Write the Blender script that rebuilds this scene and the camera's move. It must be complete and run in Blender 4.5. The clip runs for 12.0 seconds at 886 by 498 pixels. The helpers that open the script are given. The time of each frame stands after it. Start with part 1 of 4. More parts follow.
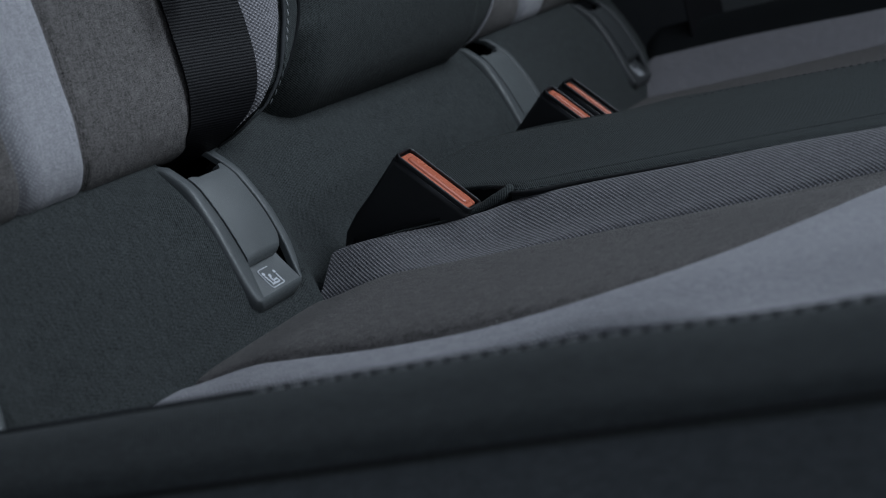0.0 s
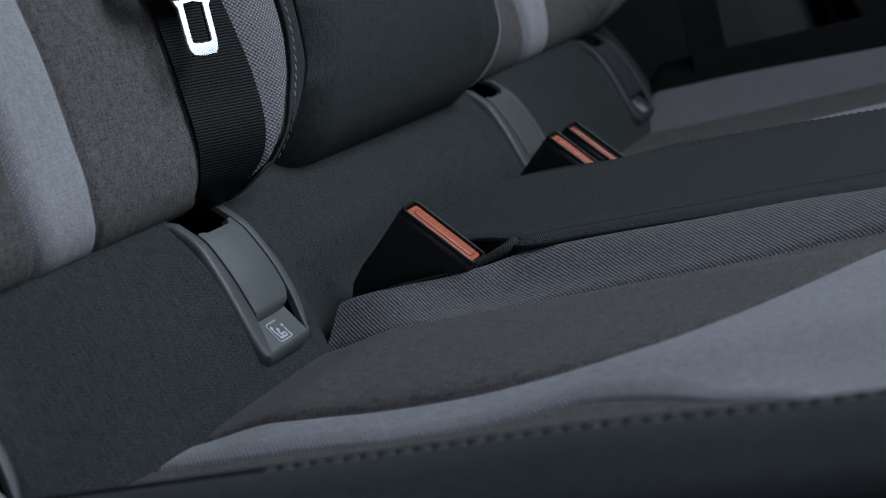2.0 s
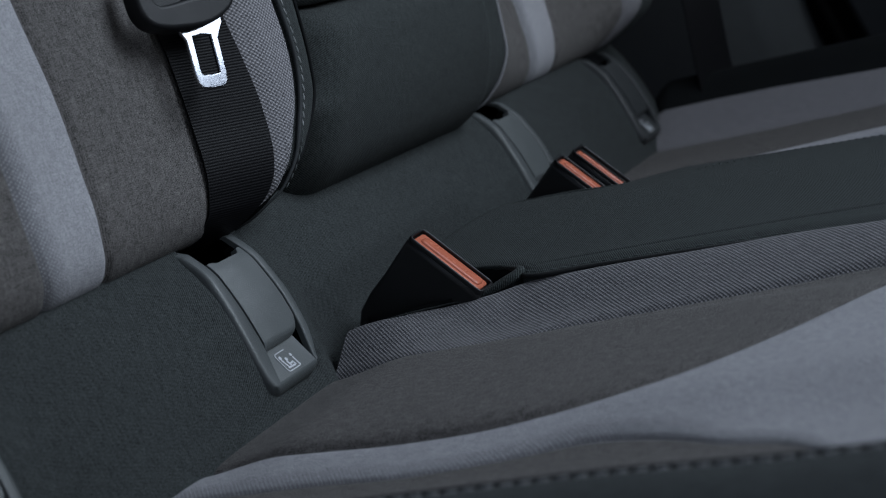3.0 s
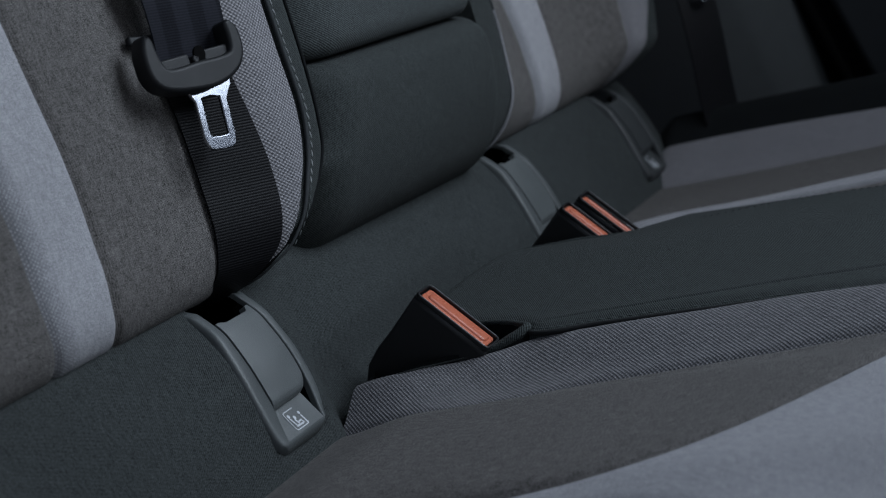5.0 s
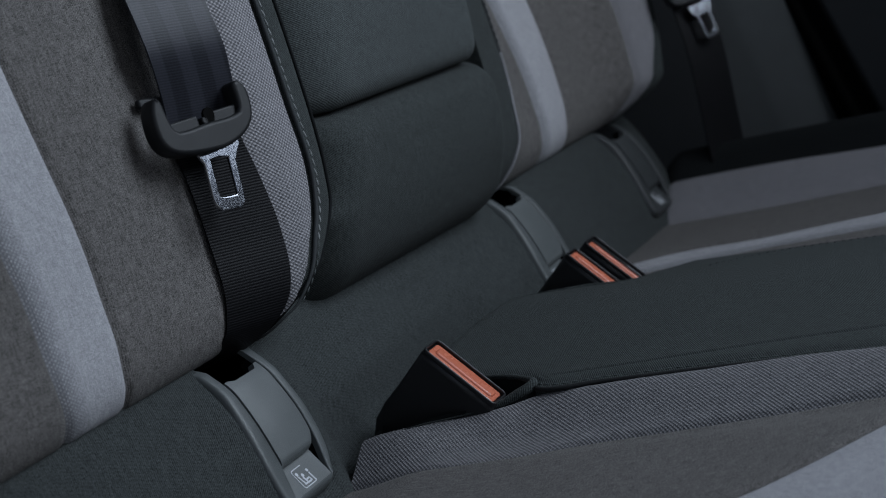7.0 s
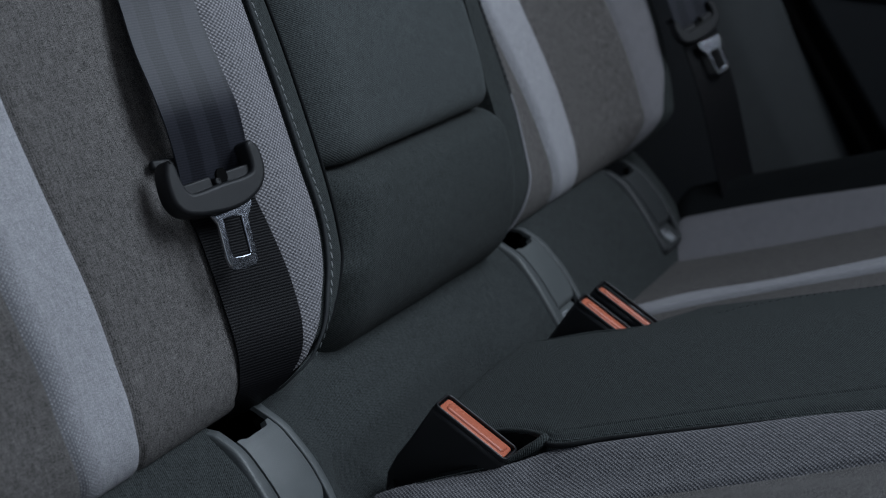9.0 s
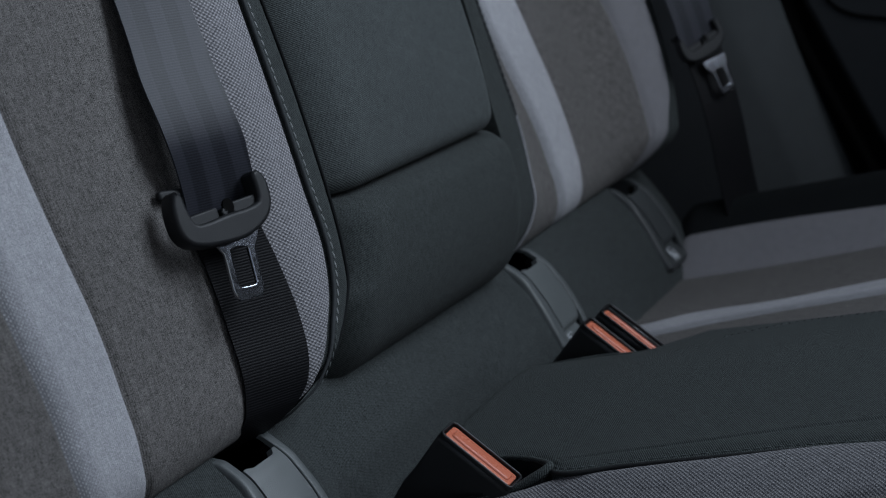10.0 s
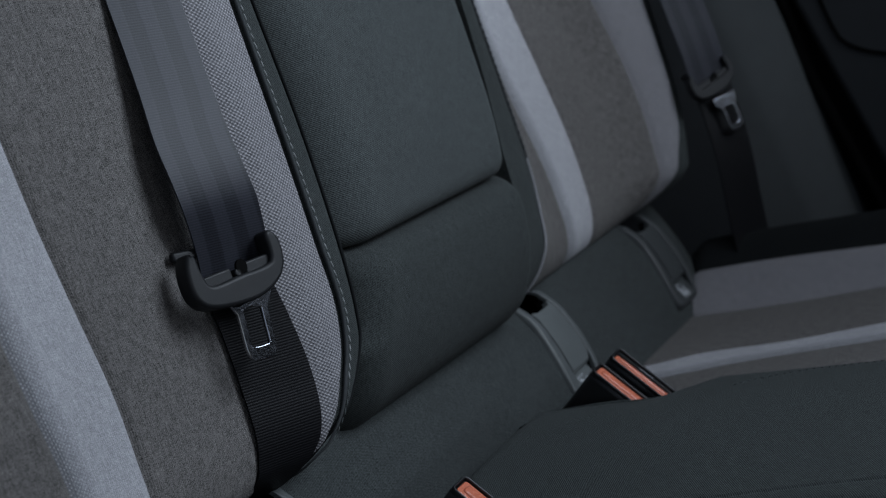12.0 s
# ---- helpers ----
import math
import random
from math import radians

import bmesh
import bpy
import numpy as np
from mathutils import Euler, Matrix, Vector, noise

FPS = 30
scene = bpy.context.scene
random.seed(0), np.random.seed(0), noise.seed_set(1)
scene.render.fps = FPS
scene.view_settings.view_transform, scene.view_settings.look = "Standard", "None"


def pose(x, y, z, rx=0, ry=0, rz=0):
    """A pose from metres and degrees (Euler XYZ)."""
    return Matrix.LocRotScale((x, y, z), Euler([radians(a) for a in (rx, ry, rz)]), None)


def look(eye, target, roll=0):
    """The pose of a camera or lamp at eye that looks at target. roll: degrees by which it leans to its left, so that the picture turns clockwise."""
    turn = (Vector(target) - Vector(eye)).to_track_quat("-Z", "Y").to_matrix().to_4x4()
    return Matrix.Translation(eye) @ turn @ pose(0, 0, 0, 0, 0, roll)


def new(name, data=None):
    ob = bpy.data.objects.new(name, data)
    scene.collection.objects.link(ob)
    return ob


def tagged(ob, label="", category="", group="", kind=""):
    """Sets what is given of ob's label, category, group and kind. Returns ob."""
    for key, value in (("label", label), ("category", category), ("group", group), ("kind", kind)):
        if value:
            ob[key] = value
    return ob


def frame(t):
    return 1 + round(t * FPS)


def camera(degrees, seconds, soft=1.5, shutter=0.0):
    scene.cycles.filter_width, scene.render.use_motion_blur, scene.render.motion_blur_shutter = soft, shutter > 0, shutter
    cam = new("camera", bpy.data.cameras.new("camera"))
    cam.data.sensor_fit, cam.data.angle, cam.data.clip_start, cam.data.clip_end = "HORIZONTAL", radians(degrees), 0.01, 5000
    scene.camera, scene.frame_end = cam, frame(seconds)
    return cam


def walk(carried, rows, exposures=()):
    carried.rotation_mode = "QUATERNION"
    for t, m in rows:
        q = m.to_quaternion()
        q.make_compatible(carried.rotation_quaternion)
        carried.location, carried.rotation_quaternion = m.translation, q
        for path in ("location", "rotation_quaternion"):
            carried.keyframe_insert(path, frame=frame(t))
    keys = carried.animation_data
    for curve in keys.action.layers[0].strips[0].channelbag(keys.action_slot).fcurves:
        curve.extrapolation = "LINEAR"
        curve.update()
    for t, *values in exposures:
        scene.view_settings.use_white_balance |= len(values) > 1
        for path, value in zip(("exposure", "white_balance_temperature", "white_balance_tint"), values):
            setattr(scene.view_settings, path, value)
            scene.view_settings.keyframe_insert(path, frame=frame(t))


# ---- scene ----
cam = camera(29.2915, 12.0, soft=1.2)
walk(cam, [
    (0.0, pose(-0.8173, -0.5214, 0.6448, 75.468, 3.735, -67.015)),
    (0.5, pose(-0.8185, -0.5252, 0.6524, 75.423, 3.732, -66.895)),
    (1.0, pose(-0.8209, -0.5252, 0.6604, 75.491, 3.744, -66.953)),
    (1.5, pose(-0.8228, -0.5265, 0.6696, 75.517, 3.702, -66.914)),
    (2.0, pose(-0.8245, -0.5266, 0.6796, 75.508, 3.672, -66.836)),
    (2.5, pose(-0.8257, -0.527, 0.688, 75.555, 3.705, -66.758)),
    (3.0, pose(-0.8255, -0.5277, 0.6976, 75.56, 3.725, -66.623)),
    (3.2, pose(-0.8254, -0.5279, 0.7011, 75.56, 3.728, -66.592)),
    (4.8, pose(-0.824, -0.5278, 0.7302, 75.567, 3.731, -66.484)),
    (5.0, pose(-0.8237, -0.5279, 0.7338, 75.563, 3.724, -66.459)),
    (5.5, pose(-0.8233, -0.5287, 0.7435, 75.538, 3.695, -66.364)),
    (6.0, pose(-0.8229, -0.5293, 0.753, 75.53, 3.691, -66.294)),
    (6.5, pose(-0.8216, -0.5287, 0.7613, 75.538, 3.706, -66.277)),
    (7.0, pose(-0.8211, -0.5287, 0.7702, 75.55, 3.751, -66.251)),
    (7.2, pose(-0.8206, -0.529, 0.7735, 75.556, 3.755, -66.228)),
    (8.8, pose(-0.8173, -0.5292, 0.8003, 75.579, 3.734, -65.944)),
    (9.0, pose(-0.8176, -0.5282, 0.8061, 75.559, 3.757, -65.929)),
    (9.5, pose(-0.8171, -0.5283, 0.8151, 75.56, 3.751, -65.871)),
    (10.0, pose(-0.8159, -0.5278, 0.8246, 75.553, 3.758, -65.78)),
    (10.5, pose(-0.8153, -0.5278, 0.8333, 75.565, 3.749, -65.7)),
    (11.0, pose(-0.8149, -0.5279, 0.8425, 75.575, 3.807, -65.643)),
    (11.5, pose(-0.8149, -0.5284, 0.8511, 75.616, 3.819, -65.556)),
    (12.0, pose(-0.8137, -0.5282, 0.8606, 75.613, 3.849, -65.464)),
])
cam.data.dof.use_dof = True
cam.data.dof.focus_distance = 1.05
cam.data.dof.aperture_fstop = 10.0

# ---- world and light ----
world = bpy.data.worlds.new("world")
scene.world = world
world.use_nodes = True
wn = world.node_tree
sky = wn.nodes.new("ShaderNodeTexSky")
sky.sky_type = "NISHITA"
sky.sun_disc = False
sky.sun_elevation, sky.sun_rotation = radians(50), radians(200)
calm = wn.nodes.new("ShaderNodeHueSaturation")
calm.inputs["Saturation"].default_value = 0.72
wn.links.new(sky.outputs[0], calm.inputs["Color"])
wn.links.new(calm.outputs[0], wn.nodes["Background"].inputs[0])
wn.nodes["Background"].inputs[1].default_value = 0.072


def area_lamp(name, eye, target, size_x, size_y, watts, colour):
    data = bpy.data.lights.new(name, "AREA")
    data.shape, data.size, data.size_y = "RECTANGLE", size_x, size_y
    data.energy, data.color = watts, colour
    ob = new(name, data)
    ob.matrix_world = look(eye, target)
    return ob


# Two unseen lamps added overhead; their glass roof is assumed.
area_lamp("added_high_softbox", (0.84, -1.9, 2.4), (0.12, -0.1, 0.45), 1.9, 1.6, 80.0, (0.760, 0.868, 1.0))
area_lamp("added_top_light", (0.30, -0.55, 1.27), (0.12, -0.06, 0.45), 0.50, 0.75, 1.5, (0.760, 0.868, 1.0))
area_lamp("windscreen_light", (0.40, -1.46, 1.230), (0.05, 0.0, 0.55), 0.90, 0.14, 3.4, (0.760, 0.868, 1.0))


# ---- materials ----
def nodes_of(name, rough=0.8, spec=0.3):
    m = bpy.data.materials.new(name)
    m.use_nodes = True
    nt = m.node_tree
    b = nt.nodes["Principled BSDF"]
    b.inputs["Roughness"].default_value = rough
    b.inputs["Specular IOR Level"].default_value = spec
    return m, nt, b


def calc(nt, op, a, b=None):
    n = nt.nodes.new("ShaderNodeMath")
    n.operation = op
    for k, v in enumerate((a, b)):
        if v is None:
            continue
        if isinstance(v, (int, float)):
            n.inputs[k].default_value = v
        else:
            nt.links.new(v, n.inputs[k])
    return n.outputs[0]


def noise_of(nt, scale, detail=3.0, vec=None, rough=0.55):
    n = nt.nodes.new("ShaderNodeTexNoise")
    n.inputs["Scale"].default_value = scale
    n.inputs["Detail"].default_value = detail
    n.inputs["Roughness"].default_value = rough
    if vec is not None:
        nt.links.new(vec, n.inputs["Vector"])
    return n.outputs[0]


def place(nt):
    return nt.nodes.new("ShaderNodeTexCoord").outputs["Object"]


def bump_to(nt, b, height, dist, strength=1.0):
    n = nt.nodes.new("ShaderNodeBump")
    n.inputs["Strength"].default_value = strength
    n.inputs["Distance"].default_value = dist
    nt.links.new(height, n.inputs["Height"])
    nt.links.new(n.outputs[0], b.inputs["Normal"])


def fabric(name, dark, light, cell, kind, depth, sheen=0.25, rough=0.9, fleck=0.35, spec=0.2, slant=(0.45, 1.0), slubs=1.7, stripes=0.0, fade=0.0, ratio=0.78):
    """Woven cloth over a metric UV map: basket, melange, twill or rib, thread by thread. fade: width of the coarse knit along its first edge."""
    m, nt, b = nodes_of(name, rough, spec)
    uv = nt.nodes.new("ShaderNodeUVMap")
    sep = nt.nodes.new("ShaderNodeSeparateXYZ")
    nt.links.new(uv.outputs[0], sep.inputs[0])
    u, v = sep.outputs[0], sep.outputs[1]
    across = u
    # threads wander a little
    wander = {"basket": (150.0, 0.16), "melange": (420.0, 1.3), "twill": (140.0, 0.35)}.get(kind, (180.0, 0.25))
    wob = calc(nt, "MULTIPLY", calc(nt, "SUBTRACT", noise_of(nt, wander[0], 2.0, uv.outputs[0]), 0.5), cell * wander[1])
    u, v = calc(nt, "ADD", u, wob), calc(nt, "ADD", v, wob)
    k = math.pi / cell

    def wave(value, factor=1.0):
        return calc(nt, "SINE", calc(nt, "MULTIPLY", value, k * factor))

    def unit(value):
        return calc(nt, "ADD", calc(nt, "MULTIPLY", value, 0.5), 0.5)

    def stretched(scale, size, detail=2.0, rough=0.55):
        mp = nt.nodes.new("ShaderNodeMapping")
        mp.inputs["Scale"].default_value = (*scale, 1.0)
        nt.links.new(uv.outputs[0], mp.inputs[0])
        return calc(nt, "SUBTRACT", noise_of(nt, size, detail, mp.outputs[0], rough), 0.5)

    if kind == "basket":
        h = calc(nt, "POWER", unit(calc(nt, "MULTIPLY", wave(u, ratio), wave(v))), 1.6)
    elif kind == "melange":
        # float threads in slanting rows
        a, c = calc(nt, "MULTIPLY", u, 0.65), calc(nt, "MULTIPLY", v, 1.17)
        h = calc(nt, "POWER", unit(calc(nt, "MULTIPLY", wave(calc(nt, "ADD", a, c)), wave(calc(nt, "SUBTRACT", a, c)))), 2.2)
    elif kind == "twill":
        size = math.hypot(*slant)
        along = calc(nt, "ADD", calc(nt, "MULTIPLY", u, slant[0] / size), calc(nt, "MULTIPLY", v, slant[1] / size))
        over = calc(nt, "ADD", calc(nt, "MULTIPLY", u, slant[1] / size), calc(nt, "MULTIPLY", v, -slant[0] / size))
        h = calc(nt, "ADD", calc(nt, "MULTIPLY", unit(wave(along, 2.0)), 0.82), calc(nt, "MULTIPLY", unit(wave(over, 1.3)), 0.18))
    else:
        h = unit(wave(v, 2.0))
    if stripes:
        # two dull stripes along the belt
        band = calc(nt, "COSINE", calc(nt, "MULTIPLY", calc(nt, "SUBTRACT", across, 0.0130), 2 * math.pi / 0.0205))
        band = calc(nt, "MAXIMUM", calc(nt, "MINIMUM", calc(nt, "MULTIPLY", band, 5.0), 1.0), -1.0)
        h = calc(nt, "ADD", calc(nt, "MULTIPLY", h, 0.5), calc(nt, "SUBTRACT", 0.45, calc(nt, "MULTIPLY", band, stripes)))
    # slubs along warp and weft, and single fibres
    slub = calc(nt, "ADD", stretched((1.0, 0.25), 480.0), calc(nt, "MULTIPLY", stretched((0.22, 1.0), 620.0), 0.7 if kind == "melange" else 0.3))
    fine = stretched((0.75, 0.85), 1700.0 if kind == "melange" else 1150.0, 1.2, 0.6)
    grain = calc(nt, "ADD", calc(nt, "MULTIPLY", fine, 3.6), calc(nt, "ADD", calc(nt, "MULTIPLY", slub, slubs), 0.5))
    fac = calc(nt, "ADD", calc(nt, "MULTIPLY", h, 1.0 - fleck), calc(nt, "MULTIPLY", grain, fleck))
    if fade:
        # open knit: dark holes that close away from the edge
        near = calc(nt, "MAXIMUM", calc(nt, "SUBTRACT", 1.0, calc(nt, "DIVIDE", across, fade)), 0.0)
        holes = calc(nt, "POWER", unit(calc(nt, "MULTIPLY", wave(u, 0.62), wave(v, 0.80))), 1.3)
        fac = calc(nt, "SUBTRACT", fac, calc(nt, "MULTIPLY", calc(nt, "MULTIPLY", near, holes), 1.5))
    fac = calc(nt, "MINIMUM", calc(nt, "MAXIMUM", fac, 0.0), 1.5)
    n = nt.nodes.new("ShaderNodeMix")
    n.data_type, n.clamp_factor = "RGBA", False
    nt.links.new(fac, n.inputs[0])
    n.inputs[6].default_value, n.inputs[7].default_value = (*dark, 1.0), (*light, 1.0)
    broad = noise_of(nt, 14.0, 4.0, place(nt))
    tone = calc(nt, "ADD", calc(nt, "MULTIPLY", broad, 0.24), 0.88)
    hsv = nt.nodes.new("ShaderNodeHueSaturation")
    nt.links.new(n.outputs[2], hsv.inputs["Color"])
    nt.links.new(tone, hsv.inputs["Value"])
    nt.links.new(hsv.outputs[0], b.inputs["Base Color"])
    b.inputs["Sheen Weight"].default_value = sheen
    b.inputs["Sheen Roughness"].default_value = 0.5
    bump_to(nt, b, h if kind == "melange" else calc(nt, "ADD", h, calc(nt, "MULTIPLY", fine, 0.8)), depth)
    return m


def plastic(name, colour, rough=0.45, grain=900.0, depth=0.00008, metal=0.0, spec=0.5):
    m, nt, b = nodes_of(name, rough, spec)
    b.inputs["Metallic"].default_value = metal
    p = place(nt)
    fine, broad = noise_of(nt, grain, 2.0, p), noise_of(nt, 40.0, 4.0, p)
    hsv = nt.nodes.new("ShaderNodeHueSaturation")
    hsv.inputs["Color"].default_value = (*colour, 1.0)
    nt.links.new(calc(nt, "ADD", calc(nt, "MULTIPLY", broad, 0.3), 0.85), hsv.inputs["Value"])
    nt.links.new(hsv.outputs[0], b.inputs["Base Color"])
    nt.links.new(calc(nt, "ADD", calc(nt, "MULTIPLY", broad, 0.2), rough - 0.1), b.inputs["Roughness"])
    bump_to(nt, b, fine, depth)
    return m


CLOTH_LIGHT = fabric("light_grey_cloth", (0.165, 0.168, 0.180), (0.560, 0.556, 0.584), 0.00105, "melange", 0.0003, sheen=0.04, fleck=0.5, slubs=1.1, fade=0.020)
CLOTH_BROWN = fabric("taupe_melange_cloth", (0.0095, 0.0092, 0.0088), (0.228, 0.2148, 0.208), 0.00100, "melange", 0.0002, sheen=0.03, fleck=0.55, slubs=1.2)
CLOTH_WEAVE = fabric("grey_basket_weave", (0.048, 0.048, 0.053), (0.375, 0.366, 0.385), 0.00140, "basket", 0.0006, sheen=0.03, fleck=0.2)
# Finer weave for the cushion, darkened to hold its shade.
CLOTH_WEAVE_SHADED = fabric("grey_basket_weave_shaded", (0.040, 0.040, 0.044), (0.292, 0.288, 0.297), 0.0013, "basket", 0.0005, sheen=0.03, fleck=0.28, ratio=1.05)
# One twill in four tones: light and shade are put into the colours.
CLOTH_DARK = fabric("charcoal_twill", (0.0010, 0.0012, 0.0012), (0.0540, 0.0625, 0.0618), 0.0012, "twill", 0.00018, sheen=0.02, fleck=0.36, slant=(0.6, 0.8))
CLOTH_SEAT = fabric("charcoal_twill_cushion", (0.0006, 0.0008, 0.0008), (0.0620, 0.0725, 0.0712), 0.00125, "twill", 0.0003, sheen=0.02, fleck=0.26, slant=(0.533, -0.846))
CLOTH_TWILL_LIT = fabric("charcoal_twill_lit", (0.0050, 0.0062, 0.0062), (0.0780, 0.0888, 0.0895), 0.00145, "twill", 0.0002, sheen=0.03, fleck=0.30, slant=(0.50, 0.86))
CLOTH_ROLL = fabric("charcoal_twill_roll", (0.0008, 0.0010, 0.0010), (0.0600, 0.0687, 0.0688), 0.0015, "twill", 0.0002, sheen=0.02, fleck=0.40, slant=(0.90, -0.43))
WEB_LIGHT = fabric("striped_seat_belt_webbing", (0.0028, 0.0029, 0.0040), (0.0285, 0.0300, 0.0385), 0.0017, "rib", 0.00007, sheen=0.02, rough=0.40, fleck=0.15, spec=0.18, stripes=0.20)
# Same belt as above; the shade on its lower run is painted in.
WEB_SHADED = fabric("shaded_ribbed_webbing", (0.0004, 0.0004, 0.0006), (0.0092, 0.0092, 0.0108), 0.0018, "rib", 0.00011, sheen=0.0, rough=0.5, fleck=0.12, spec=0.12)
THREAD = plastic("seam_thread", (0.24, 0.245, 0.25), 0.6)
THREAD_DARK = plastic("dark_seam_thread", (0.075, 0.083, 0.084), 0.9, spec=0.08)
HEM = plastic("charcoal_hem_cloth", (0.034, 0.037, 0.039), 0.85, 1500.0, 0.0003, spec=0.2)
PIPING = plastic("black_piping_cloth", (0.010, 0.0108, 0.0115), 0.8, 1500.0, 0.0003, spec=0.25)
TRIM_GREY = plastic("grey_trim_plastic", (0.088, 0.097, 0.098), 0.36, 1600.0, 0.00022, spec=0.75)
RAIL_GREY = plastic("dark_grey_trim_plastic", (0.072, 0.080, 0.081), 0.42, 1600.0, 0.0002)
# The grey trim again with shade put into its colour.
TRIM_SHADED = plastic("shaded_trim_plastic", (0.034, 0.0375, 0.039), 0.5, 1600.0, 0.0002)
TRIM_DARK = plastic("dark_trim_plastic", (0.0075, 0.0080, 0.0088), 0.75, 600.0, 0.00015, spec=0.15)
STITCH_GREY = plastic("grey_seam_thread", (0.27, 0.275, 0.28), 0.7, spec=0.2)
SIDE_GREY = plastic("side_lining_plastic", (0.050, 0.0540, 0.0555), 0.85, 500.0, 0.0002, spec=0.12)
DOOR_DARK = plastic("door_card_plastic", (0.024, 0.0260, 0.0285), 0.8, 500.0, 0.0002, spec=0.15)
BLACK = plastic("black_plastic", (0.006, 0.006, 0.007), 0.42, 800.0, 0.0001)
LOOP = plastic("matt_black_plastic", (0.0085, 0.0091, 0.0103), 0.50, 1500.0, 0.00005, spec=0.26)
# Paints the shade in gaps and recesses; also colours the rubber seals.
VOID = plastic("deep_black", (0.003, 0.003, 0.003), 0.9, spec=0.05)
ORANGE = plastic("orange_red_plastic", (0.47, 0.135, 0.078), 0.28, 400.0, 0.00004)
STEEL, steel_nodes, steel_shader = nodes_of("polished_steel", 0.07, 0.5)
steel_shader.inputs["Metallic"].default_value = 1.0
steel_shader.inputs["Base Color"].default_value = (0.34, 0.35, 0.38, 1.0)
smudge = calc(steel_nodes, "MULTIPLY", noise_of(steel_nodes, 160.0, 5.0, place(steel_nodes), 0.7), 0.20)
steel_nodes.links.new(calc(steel_nodes, "ADD", smudge, 0.04), steel_shader.inputs["Roughness"])
# The bolster's cloth, lightened so that its colour carries the side light.
SKIRT_LIT = fabric("lit_skirt_cloth", (0.030, 0.0340, 0.0360), (0.125, 0.138, 0.144), 0.0013, "twill", 0.0002, sheen=0.03, fleck=0.4)
LINING = plastic("black_pocket_cloth", (0.010, 0.011, 0.0115), 0.95, 1200.0, 0.0003, spec=0.05)
PRINT = plastic("white_print", (0.55, 0.57, 0.6), 0.6)
CARPET = plastic("carpet", (0.02, 0.02, 0.022), 0.95, 1500.0, 0.002, spec=0.05)
ROOF = plastic("headliner", (0.10, 0.10, 0.105), 0.95, 1200.0, 0.0005, spec=0.05)
# Pale tones for the unseen wall and ground, chosen to bounce light.
BOUNCE_WALL = plastic("bounce_wall_grey", (0.45, 0.43, 0.40), 0.9, 90.0, 0.0006, spec=0.1)
BOUNCE_GROUND = plastic("bounce_ground_grey", (0.29, 0.275, 0.255), 0.9, 200.0, 0.001)


# ---- mesh helpers ----
def thing(name, label, category, group="", kind=""):
    return tagged(new(name), label, category, group, kind)


def link(name, bm, material, parent=None, label=""):
    me = bpy.data.meshes.new(name)
    bm.normal_update()
    bm.to_mesh(me)
    bm.free()
    me.materials.append(material)
    ob = new(name, me)
    if parent is not None:
        ob.parent = parent
    if label:
        tagged(ob, label)
    return ob


def part(name, bm, material, parent, label=""):
    return link(name, bm, material, parent, label)


def ss(x, a, b):
    t = np.clip((np.asarray(x, float) - a) / (b - a), 0, 1)
    return t * t * (3 - 2 * t)


def curve(*pts):
    """A smooth line through pairs, as a function; straight beyond its ends."""
    a = np.array(pts, float)
    xs, ys = a[:, 0], a[:, 1]
    d = np.diff(ys) / np.diff(xs)
    m = np.r_[d[0], (d[:-1] + d[1:]) / 2, d[-1]]

    def value(x):
        x = np.asarray(x, float)
        i = np.clip(np.searchsorted(xs, x) - 1, 0, len(xs) - 2)
        h = xs[i + 1] - xs[i]
        t = (x - xs[i]) / h
        c = np.clip(t, 0, 1)
        out = (2 * c**3 - 3 * c**2 + 1) * ys[i] + (c**3 - 2 * c**2 + c) * h * m[i]
        out = out + (-2 * c**3 + 3 * c**2) * ys[i + 1] + (c**3 - c**2) * h * m[i + 1]
        return out + (t - c) * h * np.where(t > 1, m[i + 1], m[i])

    return value


